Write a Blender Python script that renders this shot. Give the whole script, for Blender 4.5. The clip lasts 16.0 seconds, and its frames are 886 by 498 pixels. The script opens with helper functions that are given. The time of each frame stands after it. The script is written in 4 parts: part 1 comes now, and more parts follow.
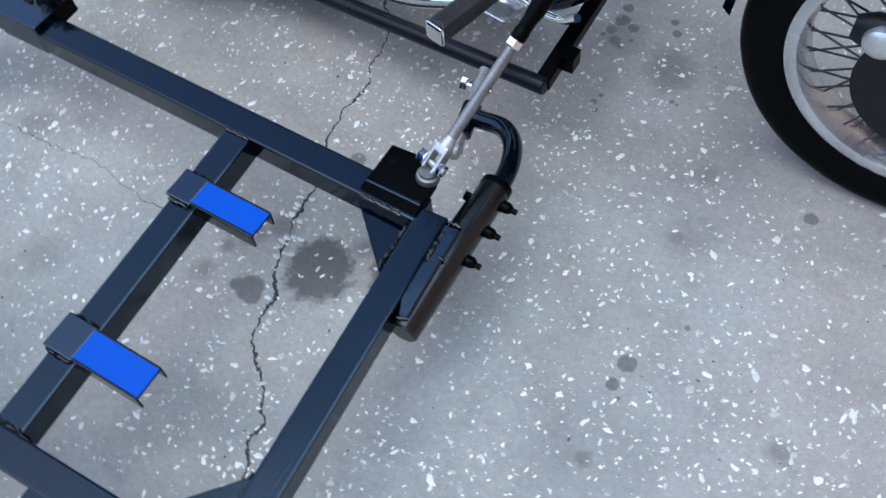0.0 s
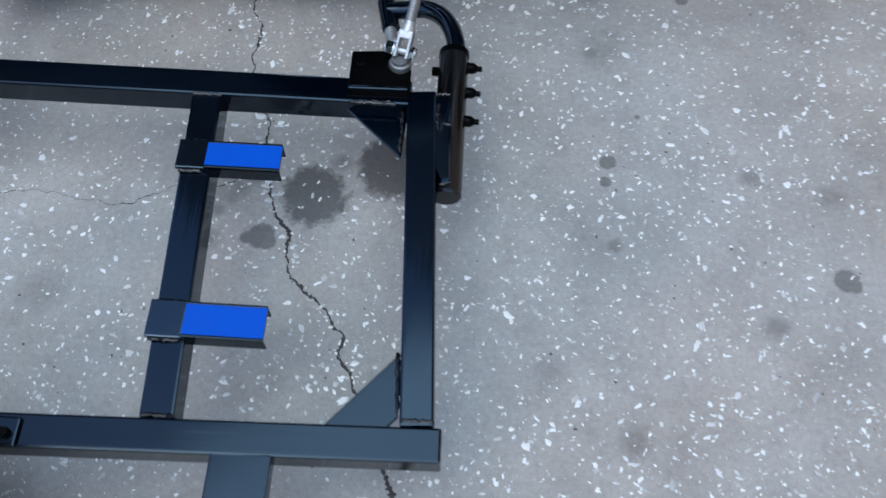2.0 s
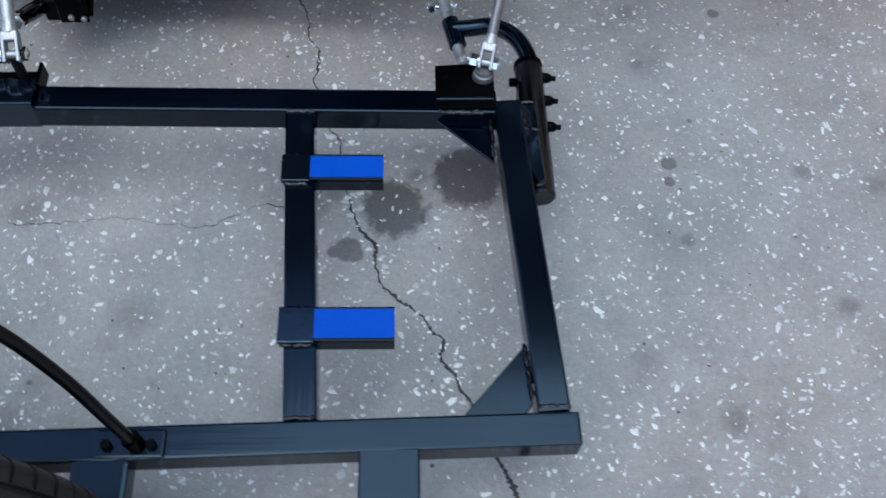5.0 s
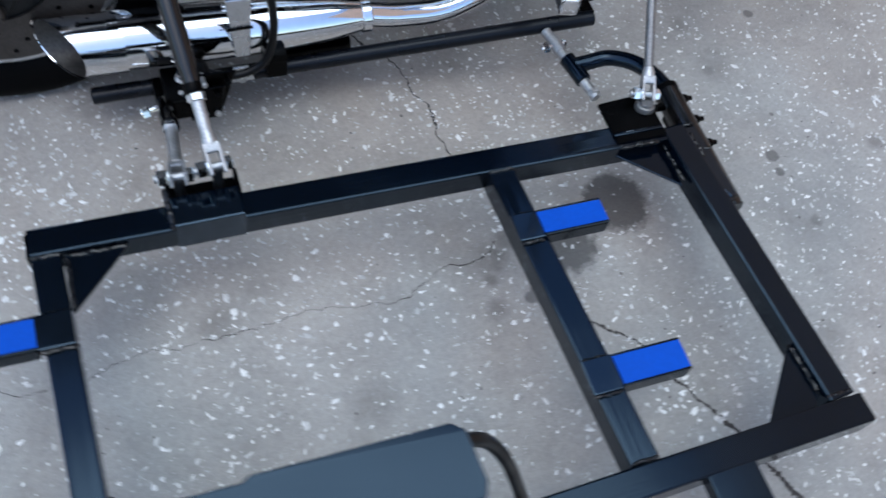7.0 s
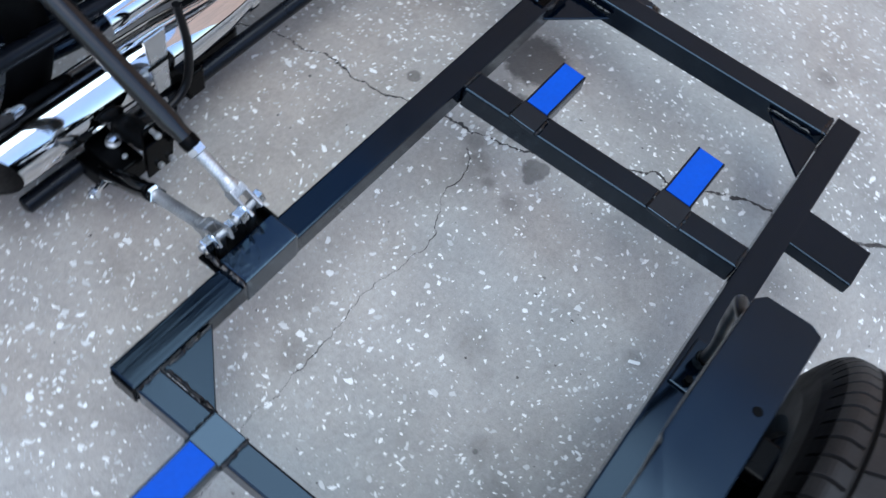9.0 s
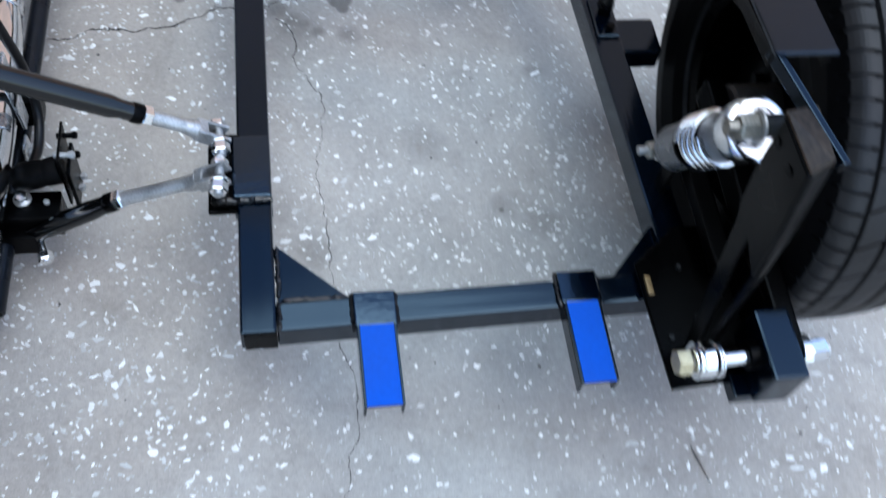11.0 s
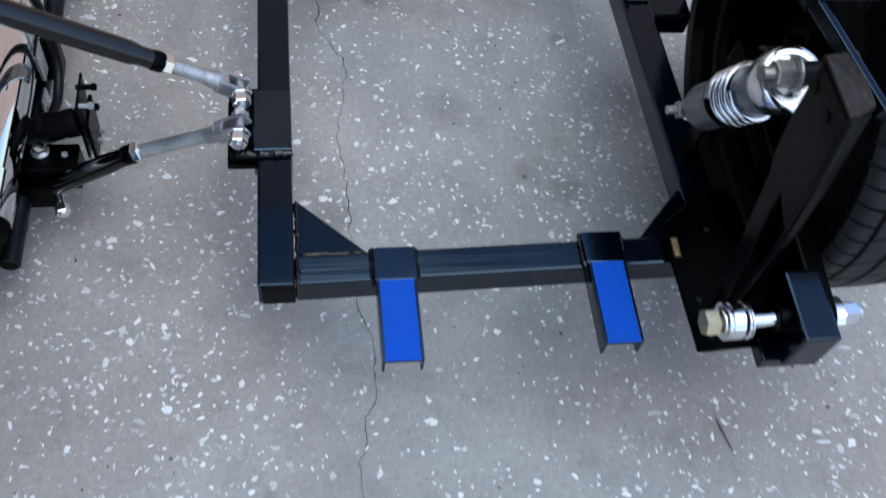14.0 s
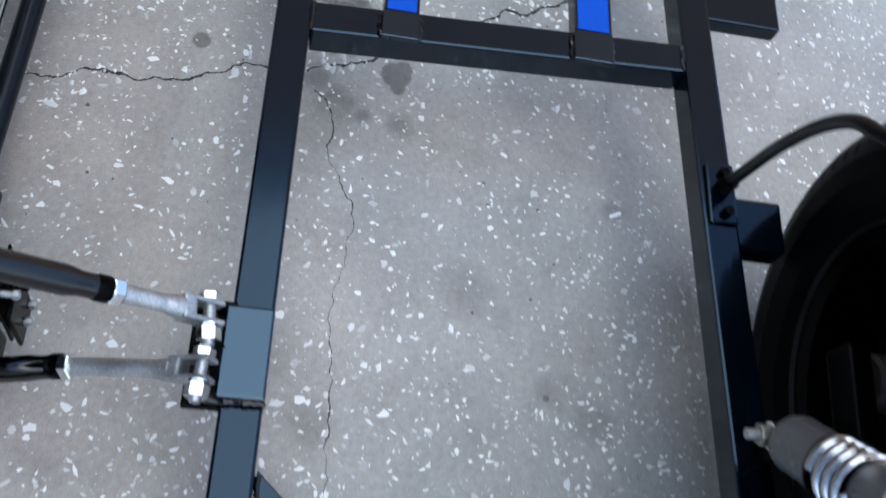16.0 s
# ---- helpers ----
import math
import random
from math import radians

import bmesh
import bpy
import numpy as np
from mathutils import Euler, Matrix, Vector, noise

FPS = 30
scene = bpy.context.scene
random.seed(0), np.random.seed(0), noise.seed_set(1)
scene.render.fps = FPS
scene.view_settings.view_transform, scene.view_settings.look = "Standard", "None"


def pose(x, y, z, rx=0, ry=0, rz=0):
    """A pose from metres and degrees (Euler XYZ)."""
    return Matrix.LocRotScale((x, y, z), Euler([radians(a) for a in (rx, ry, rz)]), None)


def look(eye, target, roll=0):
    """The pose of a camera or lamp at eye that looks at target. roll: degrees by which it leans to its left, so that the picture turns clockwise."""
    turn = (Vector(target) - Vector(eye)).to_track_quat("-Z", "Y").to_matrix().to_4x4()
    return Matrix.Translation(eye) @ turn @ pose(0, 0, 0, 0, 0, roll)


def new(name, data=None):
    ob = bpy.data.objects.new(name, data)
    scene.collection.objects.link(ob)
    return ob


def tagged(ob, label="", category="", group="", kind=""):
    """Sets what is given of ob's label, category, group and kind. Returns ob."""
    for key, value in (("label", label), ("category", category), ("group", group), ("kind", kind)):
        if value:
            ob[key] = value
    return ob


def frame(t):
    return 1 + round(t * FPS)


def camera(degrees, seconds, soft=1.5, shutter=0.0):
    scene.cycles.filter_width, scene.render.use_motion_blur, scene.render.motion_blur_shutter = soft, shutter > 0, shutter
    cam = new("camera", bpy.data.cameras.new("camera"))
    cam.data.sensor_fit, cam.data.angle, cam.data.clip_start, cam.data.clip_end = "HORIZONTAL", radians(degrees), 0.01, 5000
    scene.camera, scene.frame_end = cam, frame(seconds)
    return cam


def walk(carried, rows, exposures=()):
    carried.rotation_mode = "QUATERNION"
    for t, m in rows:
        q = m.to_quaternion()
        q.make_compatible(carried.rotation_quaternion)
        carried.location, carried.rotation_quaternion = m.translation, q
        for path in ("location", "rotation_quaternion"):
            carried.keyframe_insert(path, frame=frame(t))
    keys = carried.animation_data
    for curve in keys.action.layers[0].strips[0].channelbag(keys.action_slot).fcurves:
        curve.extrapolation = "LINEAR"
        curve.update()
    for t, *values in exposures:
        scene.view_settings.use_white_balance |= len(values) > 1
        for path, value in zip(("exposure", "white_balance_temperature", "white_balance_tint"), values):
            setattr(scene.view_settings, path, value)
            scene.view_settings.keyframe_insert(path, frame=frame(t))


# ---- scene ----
cam = camera(49.5, 16.0, 1.5, 0.6)
PATH = [
    (0, (1.672, -0.643, 1.455), (1.033, 0.177, -0.254), -7.7),
    (0.5, (1.587, -0.697, 1.46), (1.014, 0.189, -0.239), -8.1),
    (1, (1.411, -0.731, 1.459), (1.047, 0.171, -0.288), -6.9),
    (1.5, (1.272, -0.823, 1.529), (1.144, -0.019, -0.297), -4.9),
    (2, (1.296, -0.988, 1.541), (1.193, -0.067, -0.231), -2.9),
    (2.5, (1.368, -1.133, 1.54), (1.208, -0.131, -0.183), -5.4),
    (3, (1.395, -1.159, 1.548), (1.187, -0.144, -0.163), -7.5),
    (3.2, (1.386, -1.176, 1.559), (1.183, -0.148, -0.145), -7.5),
    (5.3, (0.922, -1.048, 1.552), (1.019, -0.044, -0.175), 3.2),
    (5.5, (0.879, -1.004, 1.558), (0.993, -0.015, -0.177), 3.2),
    (6, (0.698, -0.907, 1.594), (0.941, 0.017, -0.163), 7.6),
    (6.5, (0.427, -0.948, 1.585), (0.863, 0.005, -0.118), 12.8),
    (7, (0.197, -0.899, 1.589), (0.747, 0.018, -0.102), 14.5),
    (7.5, (0.017, -0.82, 1.607), (0.615, 0.052, -0.091), 11.9),
    (8, (-0.198, -0.783, 1.571), (0.59, -0.049, -0.114), 14.2),
    (8.2, (-0.209, -0.738, 1.599), (0.605, -0.085, -0.107), 15.1),
    (10.3, (-0.401, -0.159, 1.477), (0.694, -0.245, -0.195), 15.2),
    (10.5, (-0.454, -0.117, 1.469), (0.627, -0.303, -0.203), 14.7),
    (11, (-0.599, -0.045, 1.468), (0.395, -0.362, -0.238), 12.1),
    (11.5, (-0.735, -0.046, 1.475), (0.268, -0.355, -0.228), 9.0),
    (12, (-0.856, 0.041, 1.484), (0.169, -0.363, -0.184), 12.0),
    (12.5, (-0.915, 0.114, 1.484), (0.12, -0.361, -0.16), 14.4),
    (13, (-0.853, 0.106, 1.448), (0.187, -0.347, -0.199), 14.5),
    (13.5, (-0.749, 0.035, 1.433), (0.275, -0.332, -0.246), 13.2),
    (14, (-0.64, -0.039, 1.409), (0.362, -0.322, -0.298), 11.5),
    (14.5, (-0.494, -0.068, 1.411), (0.452, -0.329, -0.331), 13.4),
    (15, (-0.37, -0.144, 1.394), (0.57, -0.327, -0.362), 11.2),
    (15.5, (-0.24, -0.136, 1.383), (0.68, -0.326, -0.383), 13.9),
    (16, (-0.076, -0.024, 1.346), (0.766, -0.351, -0.438), 25.9),
]
walk(cam, [(t, look(eye, target, roll)) for t, eye, target, roll in PATH], [(0, 1.36, 6080, 6.5), (1, 1.20, 6080, 6), (3, 1.09, 6080, 5), (5.5, 0.98, 6100, 5.5), (7, 1.13, 6300, 8), (8.2, 1.28, 6280, 7.5), (11, 1.52, 6220, 6.5), (13, 1.10, 6180, 5), (14, 1.04, 6290, 8.5), (15, 1.16, 6340, 9), (16, 1.27, 6380, 8.5)])

# ---- world and light ----
world = bpy.data.worlds.new("world")
scene.world = world
world.use_nodes = True
wn = world.node_tree.nodes
sky = wn.new("ShaderNodeTexSky")
sky.sky_type, sky.sun_disc = "NISHITA", False
sky.sun_elevation, sky.sun_rotation = radians(65), radians(230)
sky.air_density, sky.dust_density, sky.ozone_density = 1.1, 1.6, 4.0
wn["Background"].inputs["Strength"].default_value = 0.13
world.node_tree.links.new(sky.outputs["Color"], wn["Background"].inputs["Color"])
sun_data = bpy.data.lights.new("sun", "SUN")
sun_data.energy, sun_data.angle, sun_data.color = 0.66, radians(50), (0.84, 0.96, 1.0)
sun = new("sun", sun_data)
sun.matrix_world = look((0.35, -0.15, 4.8), (0.0, 0.0, 0.0))


# ---- materials ----
def material(name, base, rough=0.5, metal=0.0, coat=0.0, grain=40.0, vary=0.25, bump=0.1, second=None, rough_vary=0.15, gloss=0.5, brushed=None, sky_tint=None):
    """A surface with blotches at two scales, uneven gloss and a fine relief."""
    m = bpy.data.materials.new(name)
    m.use_nodes = True
    nt = m.node_tree
    n, l = nt.nodes, nt.links
    b = n["Principled BSDF"]
    b.inputs["Metallic"].default_value = metal
    b.inputs["Coat Weight"].default_value = coat
    b.inputs["Specular IOR Level"].default_value = gloss
    b.inputs["Coat Roughness"].default_value = 0.12
    # blue specular tint that stands in for reflected sky
    if sky_tint:
        b.inputs["Specular Tint"].default_value = (*sky_tint, 1)
    tc = n.new("ShaderNodeTexCoord")
    big, fine = n.new("ShaderNodeTexNoise"), n.new("ShaderNodeTexNoise")
    for node, scale, detail in ((big, grain * 0.22, 3), (fine, grain * 3, 5)):
        node.inputs["Scale"].default_value, node.inputs["Detail"].default_value = scale, detail
        l.new(tc.outputs["Object"], node.inputs["Vector"])
    mixed = n.new("ShaderNodeMath")
    mixed.operation = "ADD"
    half = n.new("ShaderNodeMath")
    half.operation = "MULTIPLY"
    half.inputs[1].default_value = 0.5
    l.new(big.outputs["Fac"], mixed.inputs[0])
    l.new(fine.outputs["Fac"], mixed.inputs[1])
    l.new(mixed.outputs[0], half.inputs[0])
    ramp = n.new("ShaderNodeValToRGB")
    e = ramp.color_ramp.elements
    e[0].position, e[1].position = 0.36, 0.64
    other = second or tuple(c * (1 + vary) for c in base)
    e[0].color, e[1].color = (*[c * (1 - vary) for c in base], 1), (*other, 1)
    l.new(half.outputs[0], ramp.inputs["Fac"])
    l.new(ramp.outputs["Color"], b.inputs["Base Color"])
    spread = n.new("ShaderNodeMapRange")
    spread.inputs["From Min"].default_value, spread.inputs["From Max"].default_value = 0.35, 0.65
    spread.inputs["To Min"].default_value, spread.inputs["To Max"].default_value = max(rough - rough_vary / 2, 0.02), min(rough + rough_vary / 2, 1)
    l.new(big.outputs["Fac"], spread.inputs["Value"])
    l.new(spread.outputs[0], b.inputs["Roughness"])
    if bump:
        bm_ = n.new("ShaderNodeBump")
        bm_.inputs["Strength"].default_value, bm_.inputs["Distance"].default_value = bump, 0.002
        l.new(half.outputs[0], bm_.inputs["Height"])
        l.new(bm_.outputs["Normal"], b.inputs["Normal"])
        if brushed:
            # long brush strokes left in the paint
            stretch, stroke, ridge = n.new("ShaderNodeMapping"), n.new("ShaderNodeTexNoise"), n.new("ShaderNodeBump")
            stretch.inputs["Scale"].default_value = brushed
            stroke.inputs["Scale"].default_value, stroke.inputs["Detail"].default_value = 1.0, 2.0
            ridge.inputs["Strength"].default_value, ridge.inputs["Distance"].default_value = 0.10, 0.002
            l.new(tc.outputs["Object"], stretch.inputs["Vector"])
            l.new(stretch.outputs["Vector"], stroke.inputs["Vector"])
            l.new(stroke.outputs["Fac"], ridge.inputs["Height"])
            l.new(bm_.outputs["Normal"], ridge.inputs["Normal"])
            l.new(ridge.outputs["Normal"], b.inputs["Normal"])
    return m


# blue in base and specular colour stands in for sky reflected by black paint
SKY_BLACK, SKY_BLUE = (0.0003, 0.0014, 0.0040), (0.55, 0.77, 1.0)
black_paint = material("black_paint", SKY_BLACK, 0.12, grain=18, vary=0.3, bump=0.04, rough_vary=0.08, gloss=0.46, sky_tint=SKY_BLUE)
rail_paint = material("rail_paint", SKY_BLACK, 0.12, grain=18, vary=0.3, bump=0.03, rough_vary=0.08, gloss=0.46, brushed=(3, 90, 90), sky_tint=SKY_BLUE)
cross_paint = material("cross_paint", SKY_BLACK, 0.12, grain=18, vary=0.3, bump=0.03, rough_vary=0.08, gloss=0.55, brushed=(90, 3, 90), sky_tint=SKY_BLUE)
# extra reflectance on plates and joints imitates a brighter sky reflection
top_paint = material("top_paint", SKY_BLACK, 0.13, grain=16, vary=0.3, bump=0.05, rough_vary=0.10, gloss=0.58, sky_tint=SKY_BLUE)
joint_paint = material("joint_paint", SKY_BLACK, 0.12, grain=30, vary=0.3, bump=0.13, rough_vary=0.12, gloss=0.90, sky_tint=SKY_BLUE)
black_satin = material("black_satin", (0.0004, 0.0004, 0.0005), 0.30, grain=30, vary=0.3, bump=0.1, gloss=0.06)
bar_black = material("bar_black", (0.0035, 0.0045, 0.0070), 0.26, grain=24, vary=0.3, bump=0.08, gloss=0.22)
tube_black = material("tube_black", (0.0010, 0.0011, 0.0013), 0.13, grain=24, vary=0.3, bump=0.05, gloss=0.55)
weld_black = material("weld_black", (0.0010, 0.0014, 0.0022), 0.30, grain=120, vary=0.5, bump=0.3, gloss=0.5)
brown_primer = material("brown_primer", (0.010, 0.0075, 0.006), 0.42, grain=45, vary=0.5, bump=0.35, second=(0.045, 0.032, 0.023), gloss=0.14)
blue_tape = material("blue_tape", (0.001, 0.068, 0.44), 0.55, grain=50, vary=0.08, bump=0.08, gloss=0.15)
bare_tab = material("bare_tab", (0.20, 0.135, 0.06), 0.4, metal=0.4, grain=90, vary=0.35, bump=0.25)
zinc = material("zinc", (0.45, 0.45, 0.445), 0.42, metal=0.85, grain=120, vary=0.35, bump=0.35)
brass_zinc = material("brass_zinc", (0.62, 0.54, 0.36), 0.3, metal=0.95, grain=80, vary=0.2, bump=0.1)
steel_rod = material("steel_rod", (0.22, 0.215, 0.21), 0.45, metal=0.85, grain=80, vary=0.25, bump=0.15)
worn_nut = material("worn_nut", (0.30, 0.28, 0.24), 0.42, metal=0.85, grain=90, vary=0.3, bump=0.2)
carrier_black = material("carrier_black", (0.0009, 0.0010, 0.0012), 0.34, grain=30, vary=0.3, bump=0.08, gloss=0.09)
chrome = material("chrome", (0.80, 0.80, 0.81), 0.05, metal=1.0, grain=20, vary=0.03, bump=0.0, rough_vary=0.04)
bright_chrome = material("bright_chrome", (0.86, 0.87, 0.88), 0.14, metal=1.0, grain=20, vary=0.03, bump=0.0, rough_vary=0.05)
sooty_steel = material("sooty_steel", (0.05, 0.047, 0.044), 0.5, metal=0.5, grain=60, vary=0.4, bump=0.2)
grey_shroud = material("grey_shroud", (0.115, 0.117, 0.120), 0.30, grain=50, vary=0.2, bump=0.05)
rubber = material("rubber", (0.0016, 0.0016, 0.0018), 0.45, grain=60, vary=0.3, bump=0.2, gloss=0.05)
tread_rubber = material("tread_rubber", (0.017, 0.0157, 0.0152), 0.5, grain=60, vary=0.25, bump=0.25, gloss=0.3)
peg_rubber = material("peg_rubber", (0.028, 0.028, 0.030), 0.5, grain=60, vary=0.3, bump=0.15, gloss=0.3)
hose_rubber = material("hose_rubber", (0.0025, 0.0025, 0.003), 0.35, grain=60, vary=0.3, bump=0.1, gloss=0.25)
alu_rim = material("alu_rim", (0.62, 0.63, 0.64), 0.28, metal=0.9, grain=50, vary=0.12, bump=0.05)
disc_steel = material("disc_steel", (0.060, 0.052, 0.046), 0.45, metal=0.6, grain=60, vary=0.3, bump=0.1)
dark_alloy = material("dark_alloy", (0.010, 0.011, 0.012), 0.4, metal=0.3, grain=40, vary=0.3, bump=0.15, gloss=0.3)


def concrete(stains):
    """Grey ground slab: sand grain, cloudy patches, pale flecks, and oil stains given as (x, y, radius, depth)."""
    m = bpy.data.materials.new("speckled_concrete")
    m.use_nodes = True
    n, l = m.node_tree.nodes, m.node_tree.links
    b = n["Principled BSDF"]
    tc = n.new("ShaderNodeTexCoord")

    def noise_at(scale, detail=4, rough=0.6):
        node = n.new("ShaderNodeTexNoise")
        node.inputs["Scale"].default_value, node.inputs["Detail"].default_value = scale, detail
        node.inputs["Roughness"].default_value = rough
        l.new(tc.outputs["Object"], node.inputs["Vector"])
        return node

    def ramp_of(src, stops):
        r = n.new("ShaderNodeValToRGB")
        e = r.color_ramp.elements
        while len(e) < len(stops):
            e.new(0.5)
        for el, (p, c) in zip(e, stops):
            el.position, el.color = p, (*c, 1)
        l.new(src, r.inputs["Fac"])
        return r.outputs["Color"]

    def mix(kind, fac, a, c):
        node = n.new("ShaderNodeMixRGB")
        node.blend_type = kind
        for sock, v in ((node.inputs["Fac"], fac), (node.inputs["Color1"], a), (node.inputs["Color2"], c)):
            if hasattr(v, "links"):
                l.new(v, sock)
            else:
                sock.default_value = v
        return node.outputs["Color"]

    def math_node(op, a, c):
        node = n.new("ShaderNodeMath")
        node.operation = op
        for sock, v in zip(node.inputs, (a, c)):
            if hasattr(v, "links"):
                l.new(v, sock)
            else:
                sock.default_value = v
        return node.outputs[0]

    col = ramp_of(noise_at(3.2, 5).outputs["Fac"], [(0.3, (0.270, 0.250, 0.228)), (0.52, (0.336, 0.311, 0.281)), (0.7, (0.383, 0.36, 0.328))])
    tint = ramp_of(noise_at(1.1, 3, 0.55).outputs["Fac"], [(0.36, (1.05, 1.0, 0.955)), (0.5, (1, 1, 1)), (0.64, (0.945, 1.0, 1.03))])
    col = mix("MULTIPLY", 1.0, col, tint)
    blotch = ramp_of(noise_at(14, 4, 0.65).outputs["Fac"], [(0.30, (0.86, 0.855, 0.85)), (0.46, (1, 1, 1)), (0.7, (1.05, 1.05, 1.05))])
    col = mix("MULTIPLY", 1.0, col, blotch)
    sand = ramp_of(noise_at(420, 3, 0.7).outputs["Fac"], [(0.35, (0.86, 0.86, 0.86)), (0.65, (1.12, 1.12, 1.12))])
    col = mix("MULTIPLY", 1.0, col, sand)
    grit = ramp_of(noise_at(95, 4, 0.7).outputs["Fac"], [(0.3, (0.86, 0.855, 0.85)), (0.5, (1, 1, 1)), (0.68, (1.1, 1.1, 1.11))])
    col = mix("MULTIPLY", 1.0, col, grit)
    # pale flecks of fine aggregate
    vor = n.new("ShaderNodeTexVoronoi")
    vor.inputs["Scale"].default_value = 130
    l.new(tc.outputs["Object"], vor.inputs["Vector"])
    fleck = ramp_of(vor.outputs["Distance"], [(0.12, (1, 1, 1)), (0.24, (0, 0, 0))])
    pick = ramp_of(noise_at(60, 2).outputs["Fac"], [(0.56, (0, 0, 0)), (0.62, (1, 1, 1))])
    col = mix("MIX", mix("MULTIPLY", 1.0, fleck, pick), col, (0.56, 0.57, 0.58, 1))
    # oil and water marks with ragged edges
    warp = noise_at(60, 5, 0.7)
    wide = noise_at(7, 3)
    shift = math_node("ADD", math_node("MULTIPLY", math_node("SUBTRACT", warp.outputs["Fac"], 0.5), 0.8), math_node("MULTIPLY", math_node("SUBTRACT", wide.outputs["Fac"], 0.5), 1.1))
    total = None
    for x, y, r, depth in stains:
        d = n.new("ShaderNodeVectorMath")
        d.operation = "DISTANCE"
        l.new(tc.outputs["Object"], d.inputs[0])
        d.inputs[1].default_value = (x, y, 0)
        rel = math_node("ADD", math_node("DIVIDE", d.outputs["Value"], r), shift)
        mr = n.new("ShaderNodeMapRange")
        mr.inputs["From Min"].default_value, mr.inputs["From Max"].default_value = (1.12, 0.86) if depth > 0.55 else (1.35, 0.45)
        mr.inputs["To Min"].default_value, mr.inputs["To Max"].default_value = 0.0, depth
        l.new(rel, mr.inputs["Value"])
        total = mr.outputs[0] if total is None else math_node("MAXIMUM", total, mr.outputs[0])
    dark = mix("MULTIPLY", 1.0, col, (0.22, 0.215, 0.22, 1))
    col = mix("MIX", total, col, dark)
    l.new(col, b.inputs["Base Color"])
    b.inputs["Roughness"].default_value = 0.72
    bump_node = n.new("ShaderNodeBump")
    bump_node.inputs["Strength"].default_value, bump_node.inputs["Distance"].default_value = 0.35, 0.003
    l.new(noise_at(180, 5, 0.7).outputs["Fac"], bump_node.inputs["Height"])
    l.new(bump_node.outputs["Normal"], b.inputs["Normal"])
    return m


def chip_material():
    """White stone flecks, each a little different."""
    m = bpy.data.materials.new("white_stone")
    m.use_nodes = True
    n, l = m.node_tree.nodes, m.node_tree.links
    geo, ramp = n.new("ShaderNodeNewGeometry"), n.new("ShaderNodeValToRGB")
    e = ramp.color_ramp.elements
    e[0].color, e[1].color = (0.38, 0.37, 0.355, 1), (0.76, 0.75, 0.72, 1)
    e[1].position = 0.75
    l.new(geo.outputs["Random Per Island"], ramp.inputs["Fac"])
    l.new(ramp.outputs["Color"], n["Principled BSDF"].inputs["Base Color"])
    n["Principled BSDF"].inputs["Roughness"].default_value = 0.5
    return m


OIL_POOLS = [(0.956, -0.090, 0.064), (1.104, -0.012, 0.070)]
OIL_SPOTS = [(0.872, -0.178, 0.024), (0.886, -0.190, 0.016), (0.845, -0.182, 0.012), (1.158, 0.663, 0.012), (1.176, 0.64, 0.013), (1.19, 0.633, 0.01), (1.278, 0.712, 0.01), (1.167, 0.697, 0.015), (1.194, 0.686, 0.012), (1.163, 0.732, 0.012), (1.262, 0.739, 0.008), (1.662, 0.420, 0.012), (1.505, 0.014, 0.014), (1.500, -0.030, 0.011), (1.920, -0.212, 0.022), (1.935, -0.222, 0.014), (0.885, 0.145, 0.015), (0.687, -0.334, 0.004), (0.333, -0.437, 0.005)]
GRIT_SPOTS = [(1.165, 0.685, 0.007), (1.148, 0.645, 0.006), (1.205, 0.655, 0.006), (1.21, 0.478, 0.009), (1.222, 0.462, 0.007), (1.215, 0.5, 0.006), (1.341, 0.548, 0.006), (1.352, 0.545, 0.004), (1.912, -0.200, 0.006), (1.940, -0.205, 0.005), (1.563, 0.121, 0.005)]
DAMP_MARKS = [(1.002, -0.013, 0.020), (0.776, -0.187, 0.024), (0.843, -0.052, 0.026), (0.819, -0.077, 0.022), (0.806, -0.099, 0.018), (0.783, -0.127, 0.016), (1.474, 0.272, 0.022), (1.771, -0.004, 0.022), (1.545, -0.526, 0.028), (1.517, -0.163, 0.015), (1.791, -0.309, 0.022), (1.31, 0.62, 0.05)]
FAINT_MARKS = [(0.8, -0.085, 0.045), (1.18, 0.65, 0.045), (1.490, 0.27, 0.045), (1.469, 0.420, 0.024), (1.401, -0.409, 0.030), (1.912, -0.042, 0.028), (0.264, -0.094, 0.032), (0.303, -0.513, 0.034), (0.495, -0.305, 0.045), (0.663, -0.556, 0.016), (0.347, -0.436, 0.020), (-0.222, 0.024, 0.012), (-0.265, 0.099, 0.010), (-0.300, 0.095, 0.010)]
STAINS = [(*place, depth) for places, depth in ((OIL_POOLS, 0.87), (OIL_SPOTS, 0.66), (GRIT_SPOTS, 0.62), (DAMP_MARKS, 0.45), (FAINT_MARKS, 0.28)) for place in places]
floor_mat = concrete(STAINS)
chip_mat = chip_material()
speck_mat = material("dark_grit", (0.10, 0.092, 0.085), 0.9, grain=150, vary=0.5, bump=0.2)
crack_mat = material("crack_dirt", (0.045, 0.040, 0.037), 0.9, grain=150, vary=0.5, bump=0.3)


# ---- mesh helpers ----
def finish(bm, name, mat, smooth=False):
    me = bpy.data.meshes.new(name)
    bmesh.ops.recalc_face_normals(bm, faces=bm.faces)
    bm.to_mesh(me)
    bm.free()
    me.materials.append(mat)
    if smooth:
        me.polygons.foreach_set("use_smooth", [True] * len(me.polygons))
        me.set_sharp_from_angle(angle=radians(40))
    return me


